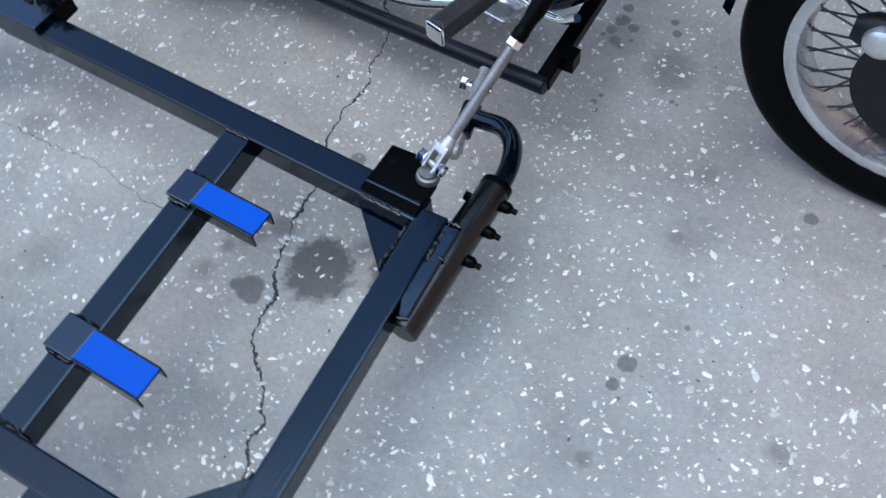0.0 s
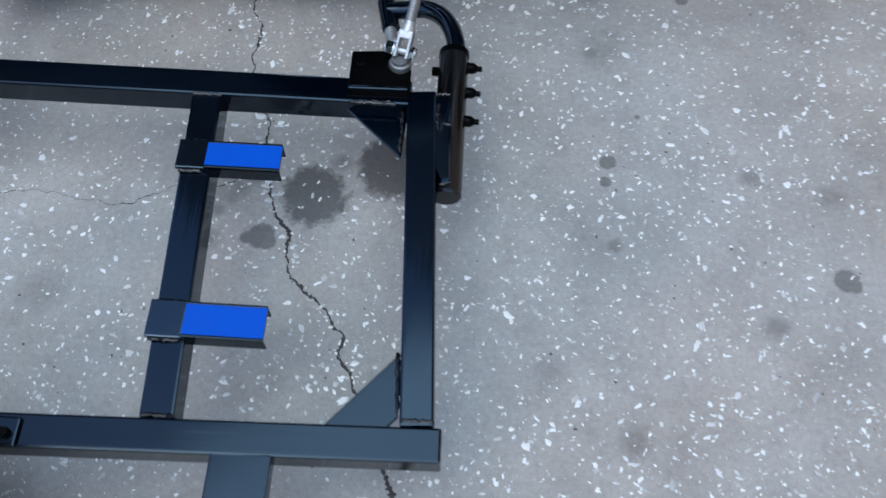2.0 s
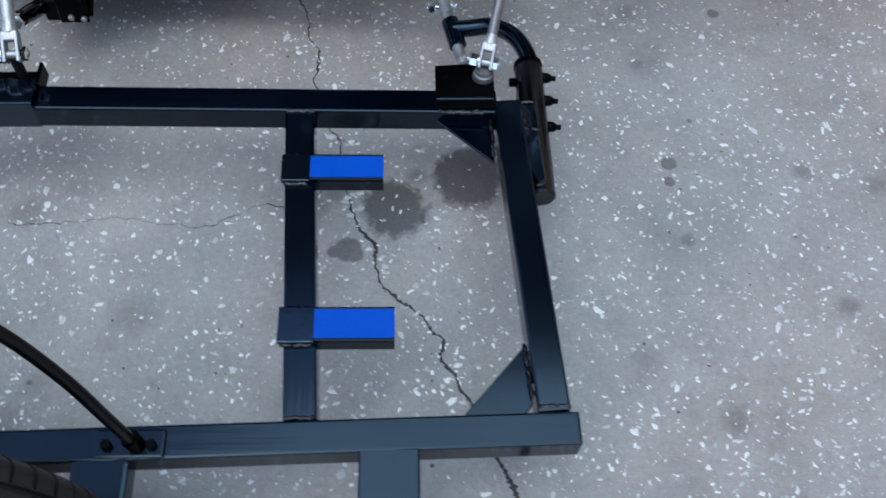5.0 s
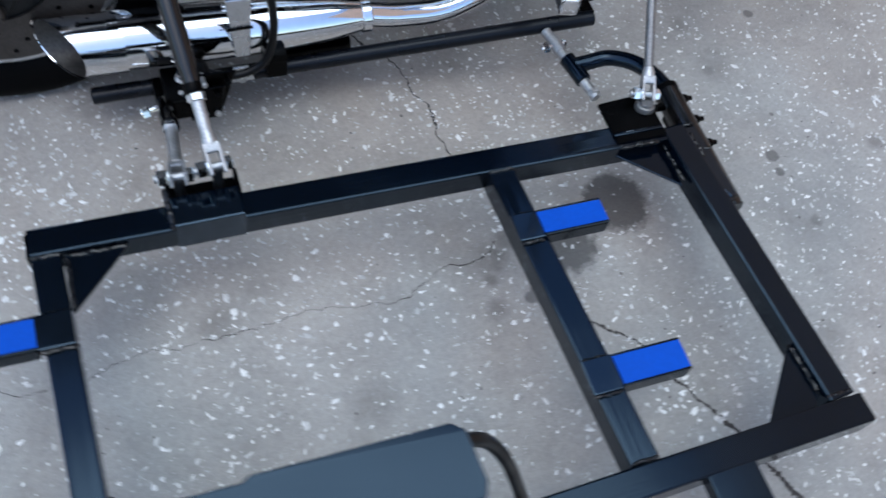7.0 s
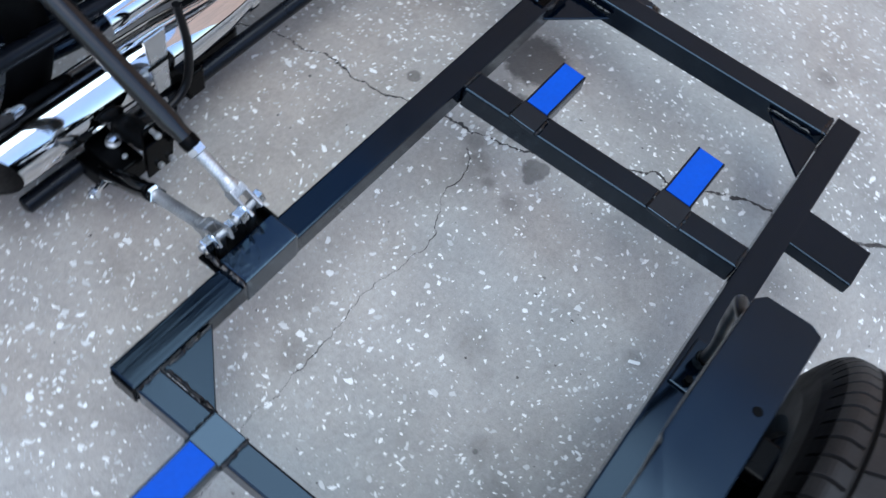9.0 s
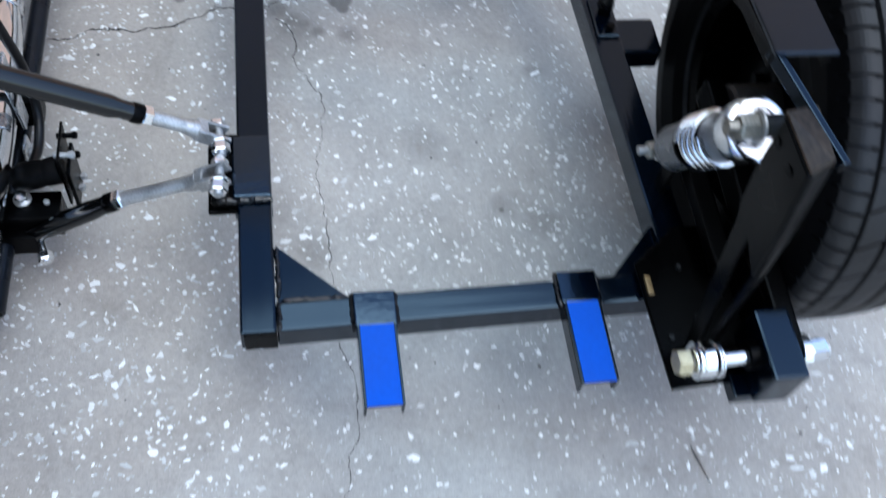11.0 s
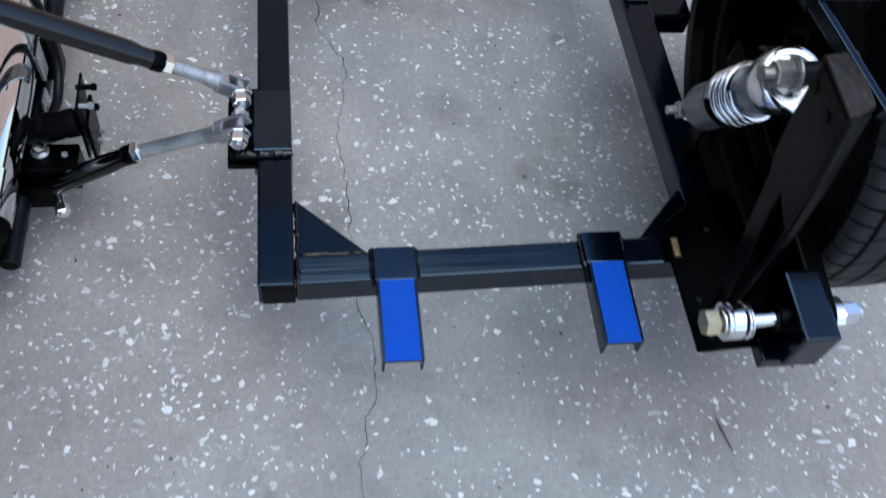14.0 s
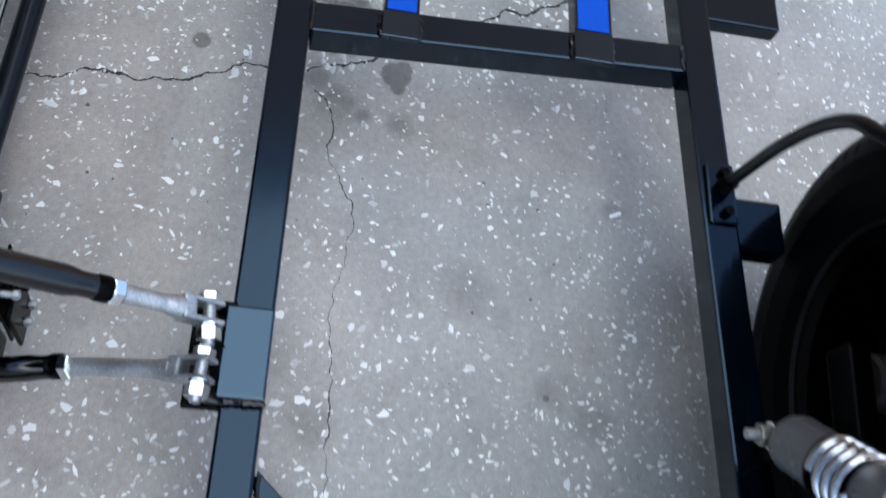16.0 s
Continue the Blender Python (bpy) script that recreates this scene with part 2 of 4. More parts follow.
def thing(name, at, label, category, group=""):
    ob = new(name)
    ob.empty_display_size = 0.05
    ob.location = at
    return tagged(ob, label, category, group)


def world_of(ob):
    place = Vector((0, 0, 0))
    while ob:
        place += ob.location
        ob = ob.parent
    return place


def part(name, bm, mat, parent, label="", smooth=False):
    """Links a bmesh, given in world places, as one mesh under a thing or a part."""
    bmesh.ops.translate(bm, vec=-world_of(parent), verts=bm.verts)
    ob = new(name, finish(bm, name, mat, smooth or name == "weld_bead"))
    ob.parent = parent
    return tagged(ob, label)


def axes_for(d, up=(0, 0, 1)):
    d = Vector(d).normalized()
    side = d.cross(Vector(up))
    if side.length < 1e-4:
        side = d.cross(Vector((0, 1, 0)))
    side.normalize()
    return d, side, side.cross(d).normalized()


def beam(a, b, w, h, bevel=0.004, up=(0, 0, 1)):
    """A square tube from a to b, which lie on the middle of its top face; w across, h deep."""
    a, b = Vector(a), Vector(b)
    d, side, top = axes_for(b - a, up)
    bm = bmesh.new()
    vs = []
    for p in (a, b):
        for s, t in ((-1, 0), (1, 0), (1, -1), (-1, -1)):
            vs.append(bm.verts.new(p + side * (s * w / 2) + top * (t * h)))
    for f in ((3, 2, 1, 0), (4, 5, 6, 7), (0, 1, 5, 4), (1, 2, 6, 5), (2, 3, 7, 6), (3, 0, 4, 7)):
        bm.faces.new([vs[i] for i in f])
    if bevel:
        bmesh.ops.bevel(bm, geom=bm.edges[:], offset=bevel, segments=2, affect="EDGES", profile=0.6)
    return bm


def block(x0, x1, y0, y1, z0, z1, bevel=0.003):
    return beam((x0, (y0 + y1) / 2, z1), (x1, (y0 + y1) / 2, z1), abs(y1 - y0), z1 - z0, bevel)


def plate(points, thick, axis=(0, 0, -1), bevel=0.0015):
    """A flat plate from a ring of corners, thickened along axis."""
    bm = bmesh.new()
    f = bm.faces.new([bm.verts.new(p) for p in points])
    out = bmesh.ops.extrude_face_region(bm, geom=[f])
    bmesh.ops.translate(bm, vec=Vector(axis).normalized() * thick, verts=[v for v in out["geom"] if isinstance(v, bmesh.types.BMVert)])
    if bevel:
        bmesh.ops.bevel(bm, geom=bm.edges[:], offset=bevel, segments=1, affect="EDGES")
    return bm


def spin(a, b, profile, seg=24, close=True):
    """A turned body on the axis from a to b: profile of (share of the way, radius)."""
    a, b = Vector(a), Vector(b)
    d, s, t = axes_for(b - a)
    bm = bmesh.new()
    rings = []
    for k, r in profile:
        c = a + (b - a) * k
        rings.append([bm.verts.new(c + (s * math.cos(2 * math.pi * i / seg) + t * math.sin(2 * math.pi * i / seg)) * r) for i in range(seg)])
    for p, q in zip(rings, rings[1:]):
        for i in range(seg):
            bm.faces.new((p[i], p[(i + 1) % seg], q[(i + 1) % seg], q[i]))
    if close:
        bm.faces.new(rings[0][::-1])
        bm.faces.new(rings[-1])
    return bm


def rod(a, b, r, seg=20, edge=0.08):
    n = (Vector(b) - Vector(a)).length
    e = min(edge * r / n * 3, 0.3)
    return spin(a, b, [(0, r * 0.86), (e * 0.5, r), (1 - e * 0.5, r), (1, r * 0.86)], seg)


def hexagon(a, b, r):
    return spin(a, b, [(0, r * 0.93), (0.12, r), (0.88, r), (1, r * 0.93)], 6)


def sweep(points, r, seg=14, steps=10, flat=1.0):
    """A round bar along a smooth line through points."""
    pts = [Vector(p) for p in points]
    ext = [2 * pts[0] - pts[1], *pts, 2 * pts[-1] - pts[-2]]
    line = []
    for i in range(1, len(ext) - 2):
        p0, p1, p2, p3 = ext[i - 1 : i + 3]
        for k in range(steps):
            t = k / steps
            line.append(0.5 * (2 * p1 + (p2 - p0) * t + (2 * p0 - 5 * p1 + 4 * p2 - p3) * t * t + (3 * p1 - p0 - 3 * p2 + p3) * t**3))
    line.append(pts[-1])
    bm = bmesh.new()
    rings, side = [], None
    for i, p in enumerate(line):
        d = (line[min(i + 1, len(line) - 1)] - line[max(i - 1, 0)]).normalized()
        side = axes_for(d)[1] if side is None else (side - d * side.dot(d)).normalized()
        up = side.cross(d)
        rings.append([bm.verts.new(p + side * math.cos(2 * math.pi * k / seg) * r + up * math.sin(2 * math.pi * k / seg) * r * flat) for k in range(seg)])
    for p, q in zip(rings, rings[1:]):
        for i in range(seg):
            bm.faces.new((p[i], p[(i + 1) % seg], q[(i + 1) % seg], q[i]))
    bm.faces.new(rings[0][::-1])
    bm.faces.new(rings[-1])
    return bm


def weld(a, b, r=0.004, seed=0):
    """A lumpy weld bead from a to b."""
    rnd = random.Random(seed)
    a, b = Vector(a), Vector(b)
    n = max(4, int((b - a).length / 0.004))
    bm = bmesh.new()
    d, s, t = axes_for(b - a)
    rings = []
    for i in range(n + 1):
        c = a + (b - a) * i / n + Vector([rnd.uniform(-1, 1) * 0.0012 for _ in range(3)])
        rr = r * rnd.uniform(0.75, 1.15) * (0.6 if i in (0, n) else 1)
        rings.append([bm.verts.new(c + (s * math.cos(k * math.pi / 4) + t * math.sin(k * math.pi / 4)) * rr) for k in range(8)])
    for p, q in zip(rings, rings[1:]):
        for i in range(8):
            bm.faces.new((p[i], p[(i + 1) % 8], q[(i + 1) % 8], q[i]))
    bm.faces.new(rings[0][::-1])
    bm.faces.new(rings[-1])
    return bm


def wheel_ring(centre, profile, seg=96, closed=True):
    """A ring about an axle that lies along y: profile of (offset along y, radius)."""
    c = Vector(centre)
    bm = bmesh.new()
    rings = []
    for y, r in profile:
        rings.append([bm.verts.new(c + Vector((r * math.cos(2 * math.pi * i / seg), y, r * math.sin(2 * math.pi * i / seg)))) for i in range(seg)])
    pairs = list(zip(rings, rings[1:])) + ([(rings[-1], rings[0])] if closed else [])
    for p, q in pairs:
        for i in range(seg):
            bm.faces.new((p[i], p[(i + 1) % seg], q[(i + 1) % seg], q[i]))
    return bm


# ---- ground ----
bm = bmesh.new()
bmesh.ops.create_grid(bm, x_segments=8, y_segments=8, size=60)
ground = new("ground", finish(bm, "ground", floor_mat))
tagged(ground, "grey concrete paving with white stone flecks and oil stains", "concrete ground", kind="structure")

rnd = random.Random(5)
verts, faces = [], []
for n_ in range(56000):
    x, y = rnd.uniform(-1.3, 2.7), rnd.uniform(-1.8, 1.2)
    fine = n_ % 5 < 2
    thin = noise.noise(Vector((x * 2.1, y * 2.1, 3.0))) + 0.6 * noise.noise(Vector((x * 6, y * 6, 9.0)))
    if thin < rnd.uniform(-1.0, 0.45) or (fine and rnd.random() < 0.3):
        continue
    size = rnd.uniform(0.0009, 0.0019) if fine else min(0.0014 + rnd.lognormvariate(-6.25, 0.52), 0.0088)
    if any((x - a) ** 2 + (y - b) ** 2 < (c * 1.05) ** 2 and d > 0.55 for a, b, c, d in STAINS) and rnd.random() < 0.8:
        continue
    stretch, turn = rnd.uniform(1.0, 2.3), rnd.uniform(0, math.pi)
    if rnd.random() < 0.10:
        stretch = rnd.uniform(2.0, 3.2)
    sides = 5 if fine else rnd.choice((5, 6, 7, 8))
    first = len(verts)
    c, s = math.cos(turn), math.sin(turn)
    for k in range(sides):
        a = 2 * math.pi * (k + rnd.uniform(-0.42, 0.42)) / sides
        r = size * rnd.uniform(0.55, 1.2)
        u, v = r * math.cos(a) * math.sqrt(stretch), r * math.sin(a) / math.sqrt(stretch)
        verts.append((x + u * c - v * s, y + u * s + v * c, 0.0003))
    verts.append((x, y, 0.0009))
    faces += [(first + k, first + (k + 1) % sides, first + sides) for k in range(sides)]
# crumbled stones along the wide crack
for k in range(60):
    u = rnd.uniform(0, 1)
    x, y = (0.77 + 0.08 * u, 0.36 - 0.32 * u) if k < 18 else (0.850 + 0.035 * u, 0.05 - 0.16 * u) if k < 40 else (0.875 + 0.24 * u, -0.09 - 0.45 * u)
    x, y = x + rnd.gauss(0, 0.012), y + rnd.gauss(0, 0.012)
    size, first = rnd.uniform(0.003, 0.009), len(verts)
    turn = rnd.uniform(0, math.pi)
    for j in range(6):
        a = 2 * math.pi * (j + rnd.uniform(-0.3, 0.3)) / 6
        rr = size * rnd.uniform(0.6, 1.15)
        verts.append((x + rr * math.cos(a + turn) * 1.2, y + rr * math.sin(a + turn) * 0.8, 0.0004))
    verts.append((x, y, 0.0025))
    faces += [(first + j, first + (j + 1) % 6, first + 6) for j in range(6)]
me = bpy.data.meshes.new("stone_flecks")
me.from_pydata(verts, [], faces)
me.materials.append(chip_mat)
tagged(new("stone_flecks", me), "scattered white stone flecks set in grey concrete", "stone flecks", kind="stuff")


verts, faces = [], []
for _ in range(1300):
    x, y = rnd.uniform(-1.3, 2.7), rnd.uniform(-1.8, 1.2)
    if noise.noise(Vector((x * 4, y * 4, 21.0))) < rnd.uniform(-0.6, 0.5):
        continue
    size, first = rnd.uniform(0.0008, 0.0026) * rnd.choice((1, 1, 1, 1.7)), len(verts)
    for k in range(6):
        a = 2 * math.pi * (k + rnd.uniform(-0.35, 0.35)) / 6
        verts.append((x + size * rnd.uniform(0.6, 1.5) * math.cos(a), y + size * rnd.uniform(0.6, 1.2) * math.sin(a), 0.0005))
    faces.append(tuple(range(first, first + 6)))
me = bpy.data.meshes.new("dark_specks")
me.from_pydata(verts, [], faces)
me.materials.append(speck_mat)
tagged(new("dark_specks", me), "tiny dark grit and pits scattered over grey concrete", "grit", kind="stuff")


def crack(points, width, seed, label, wander=0.16):
    """A wandering crack: a ragged dark strip along a line of places, of uneven width."""
    r = random.Random(seed)
    pts = [Vector((x, y, 0)) for x, y in points]
    for level in range(4):
        out = [pts[0]]
        for p, q in zip(pts, pts[1:]):
            d = q - p
            out += [(p + q) / 2 + Vector((-d.y, d.x, 0)) * r.uniform(-wander, wander), q]
        pts = out
    vs, fs = [], []
    for i, p in enumerate(pts):
        d = (pts[min(i + 1, len(pts) - 1)] - pts[max(i - 1, 0)]).normalized()
        s = Vector((-d.y, d.x, 0))
        w = width * r.uniform(0.25, 1.0) * (0.35 + 1.3 * abs(noise.noise(p * 9 + Vector((seed, 0, 0)))))
        a, b = p + s * w, p - s * w * r.uniform(0.5, 1.2)
        vs += [(a.x, a.y, 0.0007), (b.x, b.y, 0.0007)]
        if i:
            k = 2 * i
            fs.append((k - 2, k - 1, k + 1, k))
    data = bpy.data.meshes.new("ground_crack")
    data.from_pydata(vs, [], fs)
    data.materials.append(crack_mat)
    return tagged(new("ground_crack", data), label, "crack", kind="structure")


crack([(0.66, 0.62), (0.70, 0.52), (0.752, 0.450), (0.774, 0.394), (0.773, 0.358), (0.797, 0.318), (0.799, 0.277), (0.790, 0.228), (0.802, 0.180), (0.822, 0.130), (0.843, 0.090), (0.852, 0.045)], 0.0052, 1, "dark wandering crack across the grey concrete")
crack([(0.852, 0.045), (0.858, 0.0), (0.866, -0.060), (0.886, -0.115)], 0.0062, 4, "dark crumbling crack across the grey concrete")
crack([(0.886, -0.115), (0.918, -0.162), (0.923, -0.215), (0.938, -0.262), (0.979, -0.295), (1.018, -0.335), (1.046, -0.365), (1.050, -0.421), (1.073, -0.464)], 0.0062, 3, "dark wandering crack across the grey concrete")
crack([(1.073, -0.464), (1.105, -0.52), (1.137, -0.598), (1.155, -0.638), (1.178, -0.697), (1.23, -0.82), (1.27, -0.95), (1.3, -1.1)], 0.0098, 6, "wide crumbling crack across the grey concrete", 0.10)
crack([(0.818, -0.045), (0.785, -0.074), (0.717, -0.074), (0.665, -0.099), (0.624, -0.121), (0.535, -0.120), (0.500, -0.114), (0.463, -0.105), (0.392, -0.106), (0.308, -0.113), (0.243, -0.115), (0.170, -0.118), (0.128, -0.112), (0.087, -0.120), (0.026, -0.141), (-0.027, -0.139), (-0.110, -0.120), (-0.180, -0.106), (-0.237, -0.111), (-0.310, -0.110), (-0.425, -0.112), (-0.62, -0.14), (-0.95, -0.1)], 0.0017, 2, "fine hairline crack running along the grey concrete", 0.13)

# plain unseen wall ahead of the bike, inferred from brown reflections in the paint
tan_wall_mat = material("tan_wall", (0.78, 0.51, 0.37), 0.8, grain=6, vary=0.15, bump=0.2)
wall_unseen_tan = new("wall_unseen_tan", finish(block(4.2, 4.5, -4.6, 7.0, 0.0, 6.05, 0.01), "wall_unseen_tan", tan_wall_mat))
tagged(wall_unseen_tan, "plain tan wall out of view, placed for brown reflections in the chassis paint", "wall", kind="structure")

# unseen wall behind the bike, its outline shaped so the tubes reflect black
dark_wall_mat = material("dark_wall", (0.022, 0.018, 0.015), 0.7, grain=5, vary=0.35, bump=0.3)
wall_unseen_dark = new("wall_unseen_dark", finish(plate([(-5.0, 4.3, 0.0), (4.19, 4.3, 0.0), (4.19, 4.3, 11.4), (1.3, 4.3, 11.4), (0.3, 4.3, 9.4), (-2.0, 4.3, 9.2), (-2.7, 4.3, 7.2), (-5.0, 4.3, 7.2)], 0.3, (0, 1, 0), 0.01), "wall_unseen_dark", dark_wall_mat))
tagged(wall_unseen_dark, "plain dark wall out of view behind the motorcycle, shaped for black reflections", "wall", kind="structure")

# ---- sidecar frame ----
W = 0.0508


def top(x):
    """Height of the frame's upper face: it stands a little nose-down."""
    return 0.236 - 0.018 * x


def P(x, y, dz=0.0):
    return Vector((x, y, top(x) + dz))


frame_ob = thing("sidecar_chassis", (0.6, -0.3, 0), "black-painted square-tube sidecar chassis with welded brackets and one wheel", "sidecar")
OUT = lambda x: -0.642 + 0.026 * x
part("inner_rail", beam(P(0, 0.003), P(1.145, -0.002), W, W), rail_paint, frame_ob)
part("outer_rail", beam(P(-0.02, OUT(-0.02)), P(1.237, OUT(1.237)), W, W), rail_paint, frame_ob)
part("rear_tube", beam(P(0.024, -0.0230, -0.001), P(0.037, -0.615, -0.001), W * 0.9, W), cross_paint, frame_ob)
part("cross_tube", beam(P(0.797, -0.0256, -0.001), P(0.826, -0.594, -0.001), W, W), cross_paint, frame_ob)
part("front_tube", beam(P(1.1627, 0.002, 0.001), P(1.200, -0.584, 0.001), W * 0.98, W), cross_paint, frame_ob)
part("end_cap", block(-0.004, 0.002, -0.0235, 0.0235, top(0) - 0.048, top(0) - 0.003), black_satin, frame_ob)


def gusset(points, drop):
    return plate([P(x, y, -drop) for x, y in points], 0.006)


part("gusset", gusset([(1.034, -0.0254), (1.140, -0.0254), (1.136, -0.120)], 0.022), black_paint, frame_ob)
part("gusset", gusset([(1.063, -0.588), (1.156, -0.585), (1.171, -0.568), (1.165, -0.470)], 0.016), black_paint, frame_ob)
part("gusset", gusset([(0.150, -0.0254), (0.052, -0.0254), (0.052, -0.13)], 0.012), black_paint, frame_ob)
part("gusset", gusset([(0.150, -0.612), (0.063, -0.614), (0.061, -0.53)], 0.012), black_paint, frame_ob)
seed = 0
for a, b in (((1.133, -0.03), (1.135, -0.117)), ((1.04, -0.0275), (1.12, -0.0275)), ((1.163, -0.47), (1.17, -0.56)), ((0.054, -0.03), (0.054, -0.125)), ((0.06, -0.0275), (0.145, -0.0275)), ((0.773, -0.027), (0.822, -0.027)), ((0.803, -0.592), (0.850, -0.591)), ((0.002, -0.027), (0.045, -0.027)), ((1.175, -0.577), (1.226, -0.576)), ((0.022, -0.62), (0.063, -0.619))):
    seed += 1
    dz = -0.012 if seed in (1, 3, 4, 5) else -0.001
    part("weld_bead", weld(P(*a, dz), P(*b, dz), 0.0038, seed), weld_black, frame_ob)


def mount(x0, x1, y0, y1, base_x0, base_x1):
    """A saddle plate on a tube with a channel arm, its upper face taped blue."""
    mid = (y0 + y1) / 2
    h = 0.010
    w = abs(y1 - y0)
    bm = beam(P(base_x0, mid, h), P(base_x1, mid, h), w * 1.06, 0.009, 0.002)
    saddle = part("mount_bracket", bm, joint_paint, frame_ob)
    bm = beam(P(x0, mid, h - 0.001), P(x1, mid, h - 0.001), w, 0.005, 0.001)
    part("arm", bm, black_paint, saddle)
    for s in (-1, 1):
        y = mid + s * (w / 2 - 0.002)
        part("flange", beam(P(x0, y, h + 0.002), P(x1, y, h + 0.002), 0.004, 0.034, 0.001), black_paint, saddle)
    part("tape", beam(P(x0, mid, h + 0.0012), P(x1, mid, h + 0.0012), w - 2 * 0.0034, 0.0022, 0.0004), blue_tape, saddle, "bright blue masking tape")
    for s in (-1, 1):
        y = mid + s * (w / 2 + 0.003)
        part("weld_bead", weld(P(base_x0 + 0.004, y, 0.001), P(base_x1 - 0.004, y, 0.001), 0.004, int(1000 * (x0 + y1 + s) + 3000)), weld_black, saddle)
    for k, bx in enumerate((base_x0, base_x1)):
        for s in (-1, 1):
            c = P(bx + (0.004 if bx == min(base_x0, base_x1) else -0.004), mid + s * w * 0.34, h * 0.4)
            part("weld_bead", weld(c - Vector((0, 0.007, 0)), c + Vector((0, 0.007, 0)), 0.0045, int(900 * (bx + s + k) + 5000)), weld_black, saddle)
    return saddle


mount(0.822, 0.945, -0.128, -0.179, 0.774, 0.822)
mount(0.841, 0.964, -0.417, -0.474, 0.786, 0.841)
mount(-0.004, -0.127, -0.134, -0.190, 0.050, -0.004)
mount(0.012, -0.117, -0.439, -0.494, 0.064, 0.012)

# side stubs on the outer rail
part("side_stub", block(0.912, 1.000, -0.638, -0.766, top(0.95) - 0.030, top(0.95) - 0.001), black_paint, frame_ob)
part("side_stub", block(0.509, 0.590, -0.645, -0.724, top(0.56) - 0.045, top(0.56) - 0.001, 0.006), black_paint, frame_ob)
hp = part("hose_clamp_plate", block(0.541, 0.638, -0.609, -0.651, top(0.6), top(0.6) + 0.007), black_paint, frame_ob)
for x in (0.558, 0.621):
    part("bolt", hexagon((x, -0.634, top(x) + 0.006), (x, -0.634, top(x) + 0.017), 0.008), black_satin, hp)

# sleeve that carries the two rear struts
sl = part("strut_bracket", block(0.225, 0.339, -0.0245, 0.0335, top(0.28) - 0.054, top(0.28) + 0.012), joint_paint, frame_ob)
part("lug", block(0.222, 0.231, 0.02, 0.066, top(0.28) - 0.022, top(0.28) + 0.006, 0.002), black_satin, sl)
part("lug", block(0.336, 0.343, 0.02, 0.07, top(0.28) - 0.024, top(0.28) + 0.012), black_satin, sl)
part("ledge", block(0.216, 0.342, 0.026, 0.072, top(0.28) - 0.024, top(0.28) - 0.015), black_satin, sl)
for k, (y0, y1) in enumerate(((-0.025, 0.004), (-0.002, 0.030), (0.026, 0.058))):
    part("weld_bead", weld((0.2215 + 0.002 * (k % 2), y0, top(0.2) + 0.004), (0.2225 - 0.002 * (k % 2), y1, top(0.2) + 0.005), 0.0055, 91 + k), weld_black, sl)

# plate for the front strut
fp = part("strut_plate", plate([(1.036, -0.018, 0.221), (1.036, 0.078, 0.2215), (1.13, 0.084, 0.2215), (1.142, 0.04, 0.221), (1.142, -0.018, 0.221)], 0.008), black_satin, frame_ob)
part("hole", rod((1.053, 0.056, 0.2195), (1.053, 0.056, 0.2219), 0.008), black_satin, fp)
part("web", block(1.036, 1.14, -0.004, 0.004, top(1.1) - 0.04, top(1.1) + 0.008), black_paint, fp)
part("weld_bead", weld((1.036, -0.022, 0.213), (1.14, -0.022, 0.212), 0.0035, 92), weld_black, fp)
# clamp sleeve in front of the frame
cs = part("clamp_sleeve", rod((1.2110, 0.105, 0.183), (1.2145, -0.184, 0.176), 0.0262), tube_black, frame_ob, smooth=True)
part("joining_plate", plate([(1.184, -0.006, 0.2125), (1.2125, -0.004, 0.2125), (1.216, -0.07, 0.2115), (1.222, -0.168, 0.2095), (1.206, -0.174, 0.2095), (1.194, -0.146, 0.2115)], 0.012, bevel=0.003), joint_paint, cs)
part("joining_block", block(1.187, 1.210, 0.000, 0.058, 0.158, 0.201, 0.004), black_satin, cs)
part("lock_bolt", hexagon((1.174, 0.072, 0.180), (1.196, 0.072, 0.180), 0.009), black_satin, cs)
for y in (0.084, 0.030, -0.030):
    b_ = part("clamp_bolt", rod((1.232, y, 0.178), (1.262, y, 0.176), 0.0050), black_satin, cs)
    part("washer", rod((1.2355, y, 0.178), (1.2385, y, 0.178), 0.0115), black_satin, b_)
    part("nut", spin((1.238, y, 0.178), (1.254, y, 0.177), [(0, 0.0098), (0.5, 0.0100), (0.8, 0.0080), (1, 0.0052)], 12), black_satin, b_, smooth=True)
for i, (a, b, z) in enumerate((((1.192, -0.020), (1.195, -0.080), 0.2115), ((1.190, 0.000), (1.212, 0.001), 0.210), ((1.206, -0.176), (1.222, -0.170), 0.2035), ((1.204, -0.060), (1.218, -0.063), 0.2110))):
    part("weld_bead", weld((*a, z), (*b, z), 0.0038, 70 + i), weld_black, cs)
part("clamp_collar", rod((1.2110, 0.114, 0.183), (1.2112, 0.098, 0.183), 0.0270), black_satin, cs, smooth=True)

# ---- curved front arm with its threaded link ----
arm = thing("curved_arm", (1.15, 0.15, 0.0), "black bent-tube arm with a galvanised threaded link", "sidecar mount")
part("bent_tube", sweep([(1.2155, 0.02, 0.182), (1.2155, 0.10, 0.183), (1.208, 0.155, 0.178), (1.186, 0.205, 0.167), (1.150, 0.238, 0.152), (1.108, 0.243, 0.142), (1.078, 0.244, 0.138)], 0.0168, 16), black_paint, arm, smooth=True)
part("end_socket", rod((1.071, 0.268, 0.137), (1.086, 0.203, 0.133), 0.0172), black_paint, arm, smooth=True)
